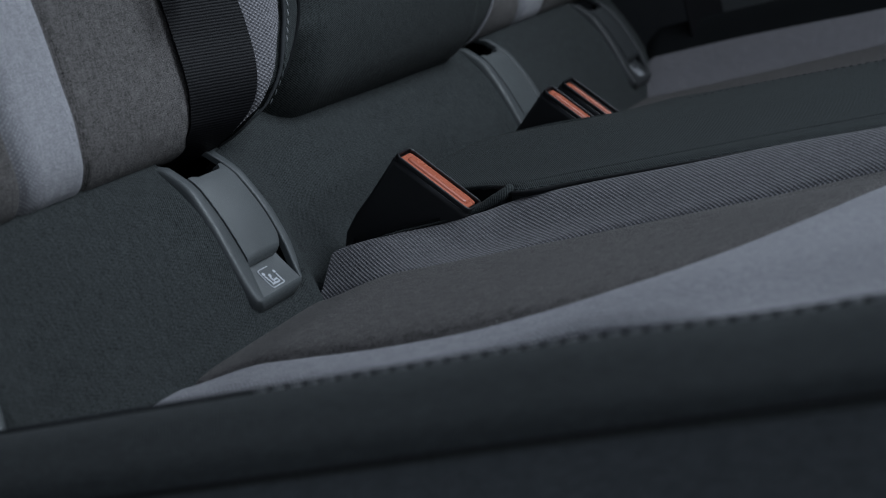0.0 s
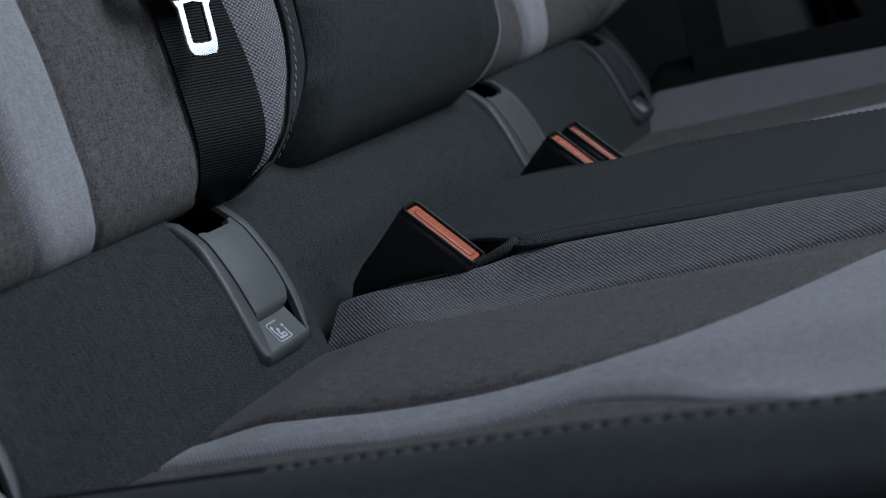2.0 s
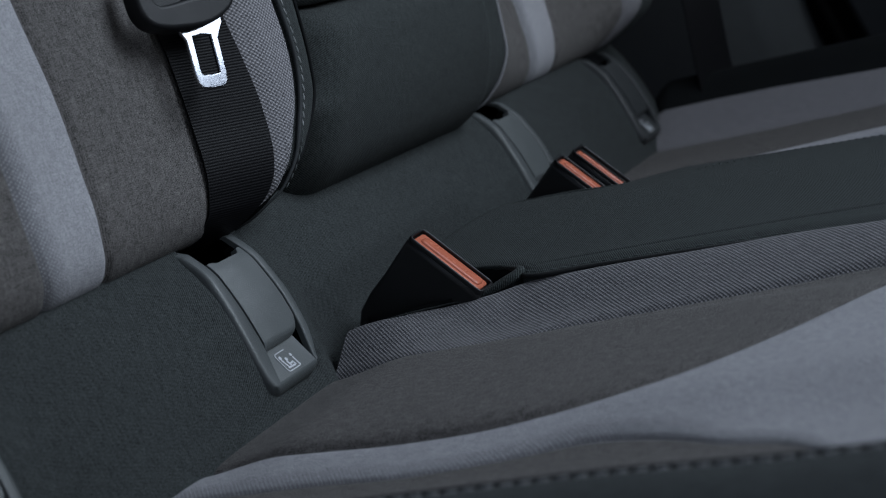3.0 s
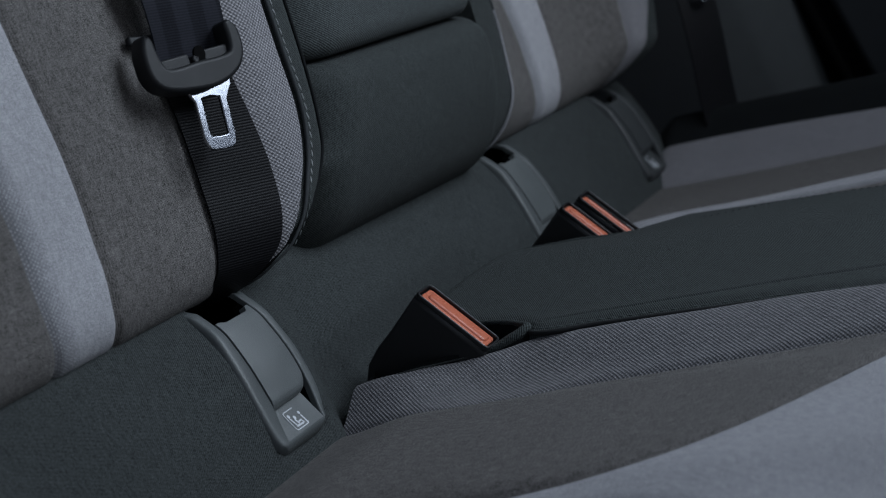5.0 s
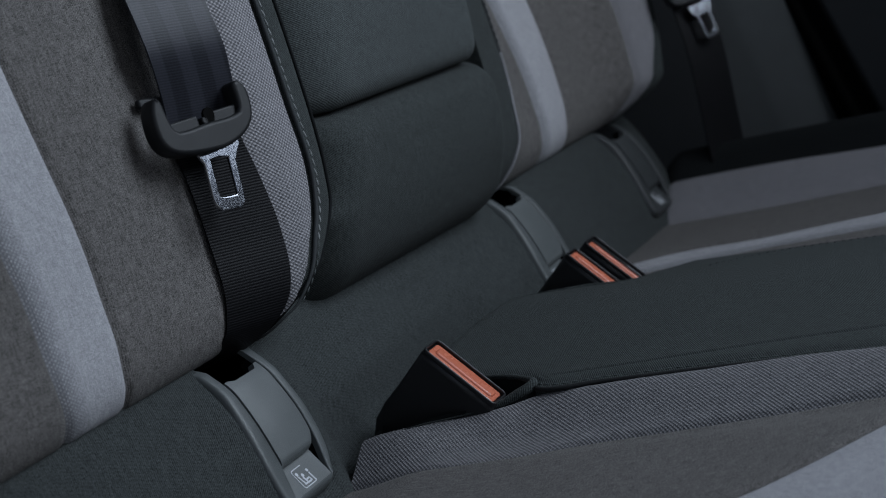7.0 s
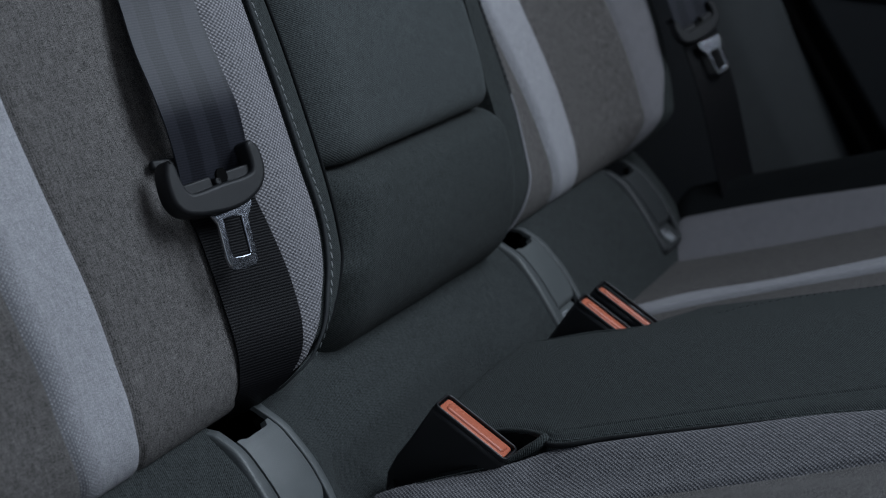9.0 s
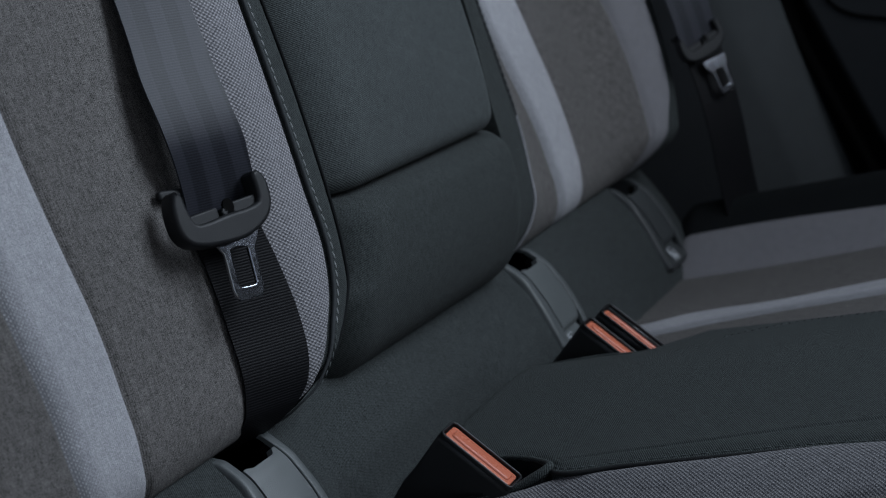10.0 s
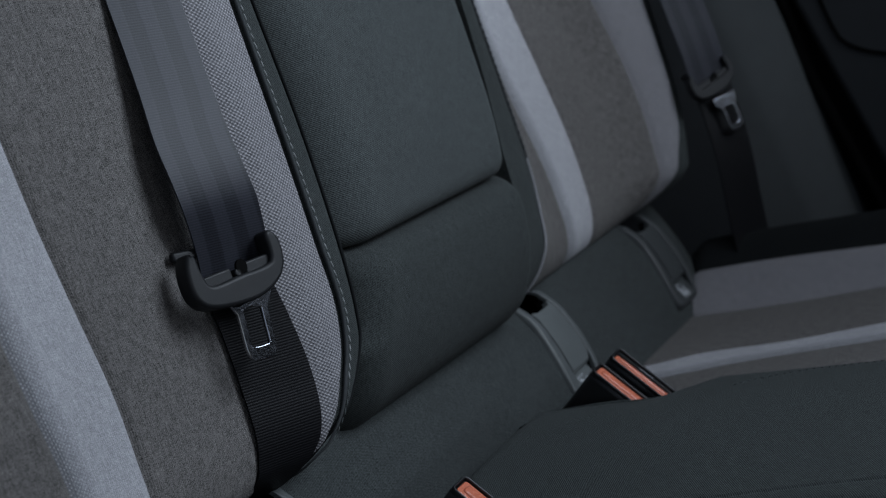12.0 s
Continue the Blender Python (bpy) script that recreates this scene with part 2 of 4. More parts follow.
def sheet(P, back, skip=None, straight=False):
    """A cloth or moulded skin: P is a grid of places (n, m, 3), back the way to its rear side. The rim is closed. straight: threads run on past a curved edge."""
    n, m = P.shape[:2]
    bm = bmesh.new()
    uvl = bm.loops.layers.uv.new("UVMap")
    u = np.zeros((n, m))
    v = np.zeros((n, m))
    u[1:] = np.cumsum(np.linalg.norm(np.diff(P, axis=0), axis=2), 0)
    v[:, 1:] = np.cumsum(np.linalg.norm(np.diff(P, axis=1), axis=2), 1)
    if straight:
        u = u + P[:1, :, 0]
    vm = np.broadcast_to(v.mean(0), (n, m))
    back = np.asarray(back, float)
    front = [[bm.verts.new(P[i, j]) for j in range(m)] for i in range(n)]
    nrm = np.cross(P[1, 0] - P[0, 0], P[0, 1] - P[0, 0])
    flip = nrm @ back > 0

    def quad(vs, uvs, smooth):
        if flip:
            vs, uvs = vs[::-1], uvs[::-1]
        f = bm.faces.new(vs)
        f.smooth = smooth
        for loop, w in zip(f.loops, uvs):
            loop[uvl].uv = w

    for i in range(n - 1):
        for j in range(m - 1):
            if skip is not None and skip(P[i:i + 2, j:j + 2].mean((0, 1))):
                continue
            ids = ((i, j), (i + 1, j), (i + 1, j + 1), (i, j + 1))
            quad([front[a][b] for a, b in ids], [(u[a, b], vm[a, b]) for a, b in ids], True)
    rim = [(i, 0) for i in range(n)] + [(n - 1, j) for j in range(1, m)] + [(i, m - 1) for i in range(n - 2, -1, -1)] + [(0, j) for j in range(m - 2, 0, -1)]
    deep = float(np.linalg.norm(back)) * 0.8
    top = [bm.verts.new(P[a, b]) for a, b in rim]
    low = [bm.verts.new(P[a, b] + back) for a, b in rim]
    for k in range(len(rim)):
        q = (k + 1) % len(rim)
        a, b = rim[k], rim[q]
        quad([top[q], top[k], low[k], low[q]], [(u[b], vm[b]), (u[a], vm[a]), (u[a] + deep, vm[a] + deep), (u[b] + deep, vm[b] + deep)], False)
    return bm


def grid(n, m):
    return np.meshgrid(np.linspace(0, 1, n), np.linspace(0, 1, m), indexing="ij")


def box_bm(size, centre=(0, 0, 0), bevel=0.0, segments=3, turn=None):
    bm = bmesh.new()
    bmesh.ops.create_cube(bm, size=1.0)
    bmesh.ops.scale(bm, vec=size, verts=bm.verts)
    if bevel:
        bmesh.ops.bevel(bm, geom=list(bm.edges), offset=bevel, segments=segments, profile=0.5, affect="EDGES")
        bm.normal_update()
        for f in bm.faces:
            f.smooth = max(abs(c) for c in f.normal) < 0.999
    if turn is not None:
        bmesh.ops.transform(bm, matrix=turn, verts=bm.verts)
    bmesh.ops.translate(bm, vec=centre, verts=bm.verts)
    return bm


def tube_bm(path, radius, sides=8, closed=False):
    """A round bar along a line of places."""
    bm = bmesh.new()
    uvl = bm.loops.layers.uv.new("UVMap")
    path = [Vector(p) for p in path]
    n = len(path)
    rings = []
    up = Vector((0.123, 0.37, 0.92))
    for i, p in enumerate(path):
        a = path[(i - 1) % n] if (closed or i > 0) else p
        b = path[(i + 1) % n] if (closed or i < n - 1) else p
        d = (b - a).normalized()
        s = d.cross(up).normalized()
        w = s.cross(d)
        r = radius[i] if isinstance(radius, list) else radius
        rings.append([bm.verts.new(p + r * (math.cos(2 * math.pi * k / sides) * s + math.sin(2 * math.pi * k / sides) * w)) for k in range(sides)])
    run, girth = 0.0, 2 * math.pi * (max(radius) if isinstance(radius, list) else radius) / sides
    for i in range(n if closed else n - 1):
        j = (i + 1) % n
        step = (path[j] - path[i]).length
        for k in range(sides):
            q = (k + 1) % sides
            f = bm.faces.new((rings[i][k], rings[i][q], rings[j][q], rings[j][k]))
            f.smooth = True
            for loop, w in zip(f.loops, ((girth * k, run), (girth * k + girth, run), (girth * k + girth, run + step), (girth * k, run + step))):
                loop[uvl].uv = w
        run += step
    if not closed:
        bm.faces.new(rings[0][::-1])
        bm.faces.new(rings[-1])
    return bm


def outline_bm(pts, depth, bevel=0.0, hole=None, segments=2):
    """A plate cut to an outline in its own x and y, thick along z, with an optional hole."""
    bm = bmesh.new()

    def ring(points, z):
        return [bm.verts.new((x, y, z)) for x, y in points]

    a, b = ring(pts, 0.0), ring(pts, depth)
    n = len(pts)
    walls = []
    for k in range(n):
        q = (k + 1) % n
        walls.append(bm.faces.new((a[k], a[q], b[q], b[k])))
    if hole is None:
        bm.faces.new(a[::-1])
        bm.faces.new(b)
    else:
        c, d = ring(hole, 0.0), ring(hole, depth)
        for k in range(n):
            q = (k + 1) % n
            bm.faces.new((c[q], c[k], d[k], d[q]))
            bm.faces.new((a[q], a[k], c[k], c[q]))
            bm.faces.new((b[k], b[q], d[q], d[k]))
    bmesh.ops.recalc_face_normals(bm, faces=bm.faces)
    if bevel:
        edges = [e for e in bm.edges if abs(e.verts[0].co.z - e.verts[1].co.z) < 1e-6 and len(e.link_faces) == 2
                 and any(abs(f.normal.z) < 0.5 for f in e.link_faces) and any(abs(f.normal.z) > 0.5 for f in e.link_faces)]
        bmesh.ops.bevel(bm, geom=edges, offset=bevel, segments=segments, profile=0.5, affect="EDGES")
    for f in bm.faces:
        f.smooth = abs(f.normal.z) < 0.98
    return bm


def strip_bm(outer, inner, depth, bevel, segments=3):
    """An open band between two lines in x and y, thick along z, with rounded edges."""
    bm = bmesh.new()
    rows = [[bm.verts.new((x, y, z)) for x, y in line] for line, z in ((outer, 0.0), (inner, 0.0), (inner, depth), (outer, depth))]
    for k in range(len(outer) - 1):
        for q in range(4):
            w = (q + 1) % 4
            bm.faces.new((rows[q][k], rows[q][k + 1], rows[w][k + 1], rows[w][k]))
    bm.faces.new([r[0] for r in rows])
    bm.faces.new([r[-1] for r in rows][::-1])
    bmesh.ops.recalc_face_normals(bm, faces=bm.faces)
    sharp = [e for e in bm.edges if len(e.link_faces) == 2 and e.calc_face_angle(0) > 0.9]
    done = bmesh.ops.bevel(bm, geom=sharp, offset=bevel, segments=segments, profile=0.5, affect="EDGES")
    bevelled = set(done["faces"])
    for f in bm.faces:
        f.smooth = f in bevelled or abs(f.normal.z) < 0.9
    return bm


def round_rect(w, h, r, n=6, cx=0.0, cy=0.0):
    out = []
    for sx, sy, a0 in ((1, 1, 0), (-1, 1, 90), (-1, -1, 180), (1, -1, 270)):
        for k in range(n):
            a = radians(a0 + 90 * k / (n - 1))
            out.append((cx + sx * (w / 2 - r) + r * math.cos(a), cy + sy * (h / 2 - r) + r * math.sin(a)))
    return out


def stitch_row(parent, path, step, length, radius, material, lift):
    """Separate stitches along a line, as pieces that share one mesh."""
    path = [Vector(p) for p in path]
    bm = bmesh.new()
    bmesh.ops.create_uvsphere(bm, u_segments=6, v_segments=5, radius=1.0)
    bmesh.ops.scale(bm, vec=(length / 2, radius, radius), verts=bm.verts)
    for f in bm.faces:
        f.smooth = True
    me = bpy.data.meshes.new("stitch")
    bm.to_mesh(me)
    bm.free()
    me.materials.append(material)
    cum = [0.0]
    for a, b in zip(path, path[1:]):
        cum.append(cum[-1] + (b - a).length)
    d, k = step / 2, 0
    while d < cum[-1]:
        while cum[k + 1] < d:
            k += 1
        a, b = path[k], path[k + 1]
        p = a.lerp(b, (d - cum[k]) / (cum[k + 1] - cum[k])) + Vector(lift)
        ob = new("stitch", me)
        ob.parent = parent
        tilt = random.uniform(-6, 6)
        ob.matrix_world = Matrix.Translation(p) @ (b - a).to_track_quat("X", "Z").to_matrix().to_4x4() @ pose(0, 0, 0, 0, 0, 9 + tilt)
        d += step * random.uniform(0.96, 1.04)


# ---- shapes of the seat ----
PERIOD = 0.679
back_line = curve((0.446, 0.06), (0.452, 0.028), (0.459, 0.013), (0.472, 0.004), (0.49, 0.003), (0.523, 0.012), (0.56, 0.022), (0.6, 0.034), (0.676, 0.057), (0.8, 0.095), (0.98, 0.15))
roll_line = curve((0.31, -0.075), (0.35, -0.062), (0.365, -0.056), (0.385, -0.0435), (0.40, -0.0350), (0.42, -0.0225), (0.435, -0.011), (0.45, 0.002), (0.475, 0.03))


def back_near(x, z):
    return back_line(z) - 0.03 * ss(x, 0.02, 0.09) * ss(z, 0.435, 0.475)


def band_face(x, z):
    return back_near(x, z) + 0.012 * np.clip((x - n_band_r(z) + 0.012) / 0.012, 0, 1) ** 2.5


def back_far(x, z):
    return back_line(z) - (0.05 * ss(x, 0.70, 0.80) + 0.012 * ss(-np.asarray(x), -0.54, -0.48)) * ss(z, 0.45, 0.51)


def seat_plane(y):
    return 0.362 + 0.225 * (-np.asarray(y, float) - 0.04) - 0.05 * ss(y, -0.05, 0.0) - 0.2 * ss(-np.asarray(y), 0.47, 0.6) ** 2


hump_line = curve((-0.30, 0.0374), (-0.29, 0.0370), (-0.27, 0.0292), (-0.25, 0.0212), (-0.22, 0.0105), (-0.19, 0.0035), (-0.165, 0.0006), (-0.12, 0.0), (-0.1, 0.0))


def seat_near(x, y):
    x, y = np.asarray(x, float), np.asarray(y, float)
    hump = np.where(x < -0.1, hump_line(np.clip(x, -0.3, -0.1)), 0.0) * (1 - 0.07 * ss(-y, 0.33, 0.42))
    lift = 0.0095 * ss(x, -0.15, -0.095) * (1 - ss(x, 0.035, 0.085)) * (1 - ss(y, -0.11, -0.05))
    return seat_plane(y) + lift + 0.027 * ss(x, 0.05, 0.125) + 0.018 * ss(y, -0.16, -0.05) * ss(x, 0.045, 0.08) + 0.004 * ss(x, 0.085, 0.114) * np.exp(-(((y + 0.19) / 0.06) ** 2)) + hump


def seat_puffed(x, y):
    """The near cushion with its padding drawn down to the seams."""
    x, y = np.asarray(x, float), np.asarray(y, float)
    return seat_near(x, y) - 0.0030 * np.exp(-np.abs(x - c_light(y)) / 0.010) - 0.0015 * np.exp(-np.abs(x - c_weave(y)) / 0.008) + 0.0022 * np.exp(-(((x - 0.090) / 0.012) ** 2) - ((y + 0.140) / 0.014) ** 2)


def seat_far(x, y):
    return seat_plane(y) + 0.032 * ss(np.asarray(x) - PERIOD, 0.05, 0.115)


def seat_mid(x, y):
    x, y = np.asarray(x, float), np.asarray(y, float)
    crown = 0.007 * np.exp(-(((x - 0.27) / 0.10) ** 2))
    return 0.42 + 0.18 * (-y - 0.15) + crown - 0.06 * ss(x, 0.392, 0.46) - 0.2 * ss(-y, 0.47, 0.6) ** 2


def seam_dip(x, lo, hi, sides, depth, width):
    out = np.zeros_like(x)
    if "l" in sides:
        out += depth * np.exp(-(((x - lo) / width) ** 2))
    if "r" in sides:
        out += depth * np.exp(-(((hi - x) / width) ** 2))
    return out


def spread(n, m, edge=0.0):
    """A grid with rows set closer near both seams."""
    s, v = grid(n, m)
    return s + edge * np.sin(2 * np.pi * s) / (2 * np.pi) * -1.0, v


def back_panel(name, lo, hi, shape, material, parent, n, sides="lr", back=(0, 0.05, 0), label="", bottom=0.447, m=110):
    s, v = spread(n, m, 0.6)
    z = bottom + (0.98 - bottom) * v**1.25
    a, b = lo(z), hi(z)
    x = a + (b - a) * s
    y = shape(x, z) + seam_dip(x, a, b, sides, 0.0028, 0.0028)
    return part(name, sheet(np.stack([x, y, z], 2), back), material, parent, label)


def seat_panel(name, lo, hi, shape, material, parent, n, sides="lr", rear=-0.025, front=-0.6, label="", m=120):
    s, v = spread(n, m, 0.6) if sides else grid(n, m)
    s = s if sides else s**2
    y = front + (rear - front) * v
    a, b = lo(y), hi(y)
    x = a + (b - a) * s
    z = shape(x, y) - seam_dip(x, a, b, sides, 0.0026, 0.0026)
    return part(name, sheet(np.stack([x, y, z], 2), (0, 0, -0.06), straight=not sides), material, parent, label)


def const(v):
    return lambda t: np.full_like(np.asarray(t, float), v)


# ---- backrest beside the open door ----
n_light_l = curve((0.447, -0.138), (0.46, -0.141), (0.498, -0.149), (0.53, -0.149), (0.573, -0.154), (0.618, -0.158), (0.98, -0.185))
n_light_r = curve((0.447, -0.083), (0.46, -0.086), (0.486, -0.091), (0.51, -0.0895), (0.563, -0.090), (0.62, -0.0965), (0.66, -0.1007), (0.706, -0.103), (0.98, -0.114))
n_weave_r = curve((0.447, 0.048), (0.4724, 0.0565), (0.4787, 0.0632), (0.485, 0.0678), (0.4974, 0.0766), (0.5134, 0.0876), (0.5277, 0.0996), (0.5543, 0.1110), (0.5982, 0.1132), (0.6417, 0.1147), (0.755, 0.1153), (0.98, 0.117))
n_band_r = curve((0.447, 0.052), (0.4757, 0.0640), (0.4889, 0.0785), (0.50, 0.0945), (0.5156, 0.1168), (0.5285, 0.1300), (0.545, 0.1364), (0.581, 0.1427), (0.60, 0.1444), (0.64, 0.1465), (0.672, 0.1470), (0.752, 0.1437), (0.98, 0.138))

near_back = thing("backrest", "rear seat backrest with grey, taupe and basket-weave cloth panels", "car seat", "rear seat backrests")
back_panel("outer_panel", const(-0.46), n_light_l, back_near, CLOTH_BROWN, near_back, 30, "r", label="taupe melange cloth")
back_panel("light_stripe", n_light_l, n_light_r, back_near, CLOTH_LIGHT, near_back, 18, label="light grey cloth stripe")


def n_weave_l(z):
    return np.minimum(0.058, n_weave_r(z) - 0.004)


back_panel("main_panel", n_light_r, n_weave_l, back_near, CLOTH_BROWN, near_back, 34, label="taupe melange cloth")
back_panel("weave_panel", n_weave_l, n_weave_r, back_near, CLOTH_WEAVE, near_back, 20, label="grey basket-weave cloth")
n_band = back_panel("edge_band", n_weave_r, n_band_r, band_face, CLOTH_DARK, near_back, 14, "l", back=(0, 0.1, 0), label="charcoal edge band with stitching")
zs = np.linspace(0.455, 0.97, 150)
line = [(float(n_weave_r(z)), float(back_near(n_weave_r(z), z)) + 0.0002, float(z)) for z in zs]
part("piping", tube_bm([(x + 0.0016, y - 0.0008, z) for x, y, z in line], [0.0008 + 0.0007 * float(ss(z, 0.47, 0.52)) for x, y, z in line]), HEM, near_back, "charcoal folded cord along the weave")
stitch_row(n_band, [(x + 0.0044, y - 0.0020, z) for x, y, z in line[7:18]], 0.0062, 0.0052, 0.0004, THREAD_DARK, (0, 0, 0))
stitch_row(n_band, [(x + 0.0044, y - 0.0020, z) for x, y, z in line[17:]], 0.0062, 0.0056, 0.00045, THREAD, (0, 0, 0))
part("edge_cord", tube_bm([(float(n_band_r(z)) - 0.0002, float(band_face(n_band_r(z) - 0.0042, z)), float(z)) for z in zs], 0.0012), LINING, near_back, "black cord along the outer edge")

# ---- backrest at the far side ----
f_band_l = curve((0.447, 0.415), (0.479, 0.425), (0.5137, 0.44), (0.544, 0.4528), (0.5858, 0.4577), (0.64, 0.469), (0.71, 0.476), (0.98, 0.49))
f_band_r = curve((0.447, 0.455), (0.481, 0.471), (0.515, 0.4923), (0.5525, 0.512), (0.6085, 0.514), (0.658, 0.511), (0.7065, 0.509), (0.98, 0.507))
f_light_l = curve((0.447, 0.562), (0.4687, 0.562), (0.497, 0.5634), (0.5267, 0.563), (0.5767, 0.55), (0.6467, 0.525), (0.69, 0.517), (0.98, 0.513))
f_light_r = curve((0.447, 0.627), (0.4866, 0.628), (0.517, 0.634), (0.577, 0.628), (0.626, 0.616), (0.6957, 0.5966), (0.98, 0.54))
f_weave_l = curve((0.447, 0.75), (0.49, 0.7557), (0.541, 0.7583), (0.609, 0.7549), (0.6768, 0.7447), (0.98, 0.71))
f_weave_r = curve((0.447, 0.765), (0.48, 0.772), (0.509, 0.778), (0.5455, 0.796), (0.60, 0.8066), (0.6687, 0.8056), (0.98, 0.80))


def far_side(x, z):
    return back_far(x, z) + 0.04 * np.clip((x - f_weave_r(z)) / 0.032, 0, 1) ** 4


far_back = thing("backrest", "rear seat backrest with striped grey and taupe cloth, far seat", "car seat", "rear seat backrests")
f_band = back_panel("edge_band", f_band_l, f_band_r, back_far, CLOTH_DARK, far_back, 14, "r", back=(0, 0.1, 0), label="charcoal edge band with stitching")
back_panel("inner_panel", f_band_r, f_light_l, back_far, CLOTH_BROWN, far_back, 14, label="taupe melange cloth")
back_panel("light_stripe", f_light_l, f_light_r, back_far, CLOTH_LIGHT, far_back, 16, label="light grey cloth stripe")
back_panel("main_panel", f_light_r, f_weave_l, back_far, CLOTH_BROWN, far_back, 26, label="taupe melange cloth")
back_panel("weave_panel", f_weave_l, f_weave_r, back_far, CLOTH_WEAVE, far_back, 18, label="grey basket-weave cloth")
back_panel("side_bolster", f_weave_r, lambda z: f_weave_r(z) + 0.006 + 0.028 * ss(z, 0.47, 0.58), far_side, CLOTH_DARK, far_back, 16, "l", back=(0, 0.06, 0), label="charcoal side bolster")
line = [(float(f_band_r(z)), float(back_far(f_band_r(z), z)) + 0.0002, float(z)) for z in zs]
part("piping", tube_bm(line[:34], 0.0011), CLOTH_LIGHT, far_back, "pale piping cord")
part("edge_cord", tube_bm(line[33:], 0.0012), HEM, far_back, "charcoal folded cord")
stitch_row(f_band, [(x - 0.001, y - 0.001, z) for x, y, z in line[35:]], 0.0066, 0.0045, 0.0014, HEM, (0, 0, 0))


# ---- folded centre armrest ----
def pad(lo, hi, bottom, top, face, r_side, r_low, r_top, n=60, m=60):
    s, v = grid(n, m)
    s = 0.5 - 0.5 * np.cos(np.pi * s)
    v = 0.5 - 0.5 * np.cos(np.pi * v)
    z = bottom + (top - bottom) * v
    lo = lo(z)
    x = lo + (hi - lo) * s

    def roll(d, r):
        d = np.clip(d, 0, r)
        return r - np.sqrt(np.maximum(r * r - (r - d) ** 2, 0))

    y = face(z) - 0.002 + 0.008 * (1 - s) + roll(x - lo, r_side) + roll(hi - x, 0.020) + roll(z - bottom, r_low) + roll(top - z, r_top)
    pull = np.exp(-(((z - top) / 0.016) ** 2)) + np.exp(-(((z - bottom) / 0.016) ** 2))
    wrinkle = 0.0011 * np.sin((x - 0.3 * z) * 1000) * pull * np.exp(-(((x - lo) / 0.035) ** 2))
    return sheet(np.stack([x, y + wrinkle, z], 2), (0, 0.08, 0), straight=True)


armrest = thing("centre_seatback", "folded twill armrest between the rear seats, shade painted in its tones", "armrest")
part("upper_pad", pad(lambda z: n_band_r(z) + 0.0015, 0.409, 0.579, 1.0, lambda z: -0.016 + 0.27 * (z - 0.58) + 0.16 * (z - 0.58) ** 2 + 1.2 * np.clip(0.655 - z, 0, 1) ** 2, 0.046, 0.018, 0.04), CLOTH_TWILL_LIT, armrest)
# The darker tone paints the lower pad's shade.
part("lower_pad", pad(lambda z: np.maximum(n_band_r(z), 0.118) + 0.0050, 0.414, 0.440, 0.577, lambda z: -0.028 + 0.18 * (z - 0.52) + 4.0 * (z - 0.545) ** 2, 0.034, 0.045, 0.016), CLOTH_DARK, armrest)
# black board that darkens the gaps beside the pads like shade
part("backing", box_bm((0.36, 0.02, 0.56), (0.29, 0.075, 0.72), 0.004), VOID, armrest)

# ---- charcoal roll under the backrests ----
ANCHORS = (-0.28, 0.0, 0.451, 0.731)


def in_anchor(p):
    return any(a - 0.0130 < p[0] < a + 0.0335 and 0.384 < p[2] < 0.466 for a in ANCHORS)


edges = sorted({-0.5, 0.812} | {a + d for a in ANCHORS for d in (-0.0130, 0.0335)})
xs = np.concatenate([np.linspace(a, b, max(3, int((b - a) / 0.006)), endpoint=False) for a, b in zip(edges, edges[1:])] + [[edges[-1]]])
zs2 = np.concatenate([np.linspace(0.31, 0.384, 22, endpoint=False), np.linspace(0.384, 0.466, 28, endpoint=False), np.linspace(0.466, 0.476, 5)])
X, Z = np.meshgrid(xs, zs2, indexing="ij")
Y = roll_line(Z) - 0.004 * ss(-X, -0.06, 0.02) * np.exp(-(((Z - 0.41) / 0.04) ** 2)) + 0.0015 * np.sin(X * 23 + 1.0) * np.exp(-(((Z - 0.4) / 0.04) ** 2))
swell = sum(0.0042 * (ss(X, a - 0.055, a - 0.016) * (X < a - 0.0131) + ss(-X, -a - 0.078, -a - 0.044) * (X > a + 0.0336)) for a in ANCHORS) * ss(Z, 0.37, 0.39) * (1 - ss(Z, 0.43, 0.458))
hollow = 0.011 * ss(X, 0.046, 0.072) * (1 - ss(X, 0.30, 0.36)) * (1 - ss(Z, 0.385, 0.425))
Y, Z = Y - 0.76 * swell + hollow, Z + 0.62 * swell
lower_roll = thing("backrest_roll", "charcoal twill roll between backrests and seat cushions", "car seat")
part("roll_cover", sheet(np.stack([X, Y, Z], 2), (0, 0.006, 0.0), in_anchor), CLOTH_ROLL, lower_roll)
part("lower_hem", tube_bm([(float(q), float(roll_line(0.3115)), 0.3115) for q in np.linspace(-0.495, 0.81, 40)], 0.003), HEM, lower_roll, "sewn hem under the cushions")
# black slab that paints the shade in the gap
void_wall = link("gap_shade_slab", box_bm((1.4, 0.02, 0.3), (0.16, 0.10, 0.40)), VOID)
tagged(void_wall, "black slab painting the shade behind the lower backrest roll", "gap", kind="structure")


# ---- child seat anchor covers ----
def on_roll(x, z, h):
    """A place h metres proud of the roll."""
    tuck = np.clip(z - 0.455, 0, 1)
    return np.stack([x, roll_line(z) - 0.76 * h + 1.3 * tuck, z + 0.62 * h - 0.55 * tuck], -1)


left_out = curve((0.3745, -0.0200), (0.379, -0.0242), (0.388, -0.0258), (0.41, -0.0245), (0.438, -0.0200), (0.449, -0.0178), (0.468, -0.0172))
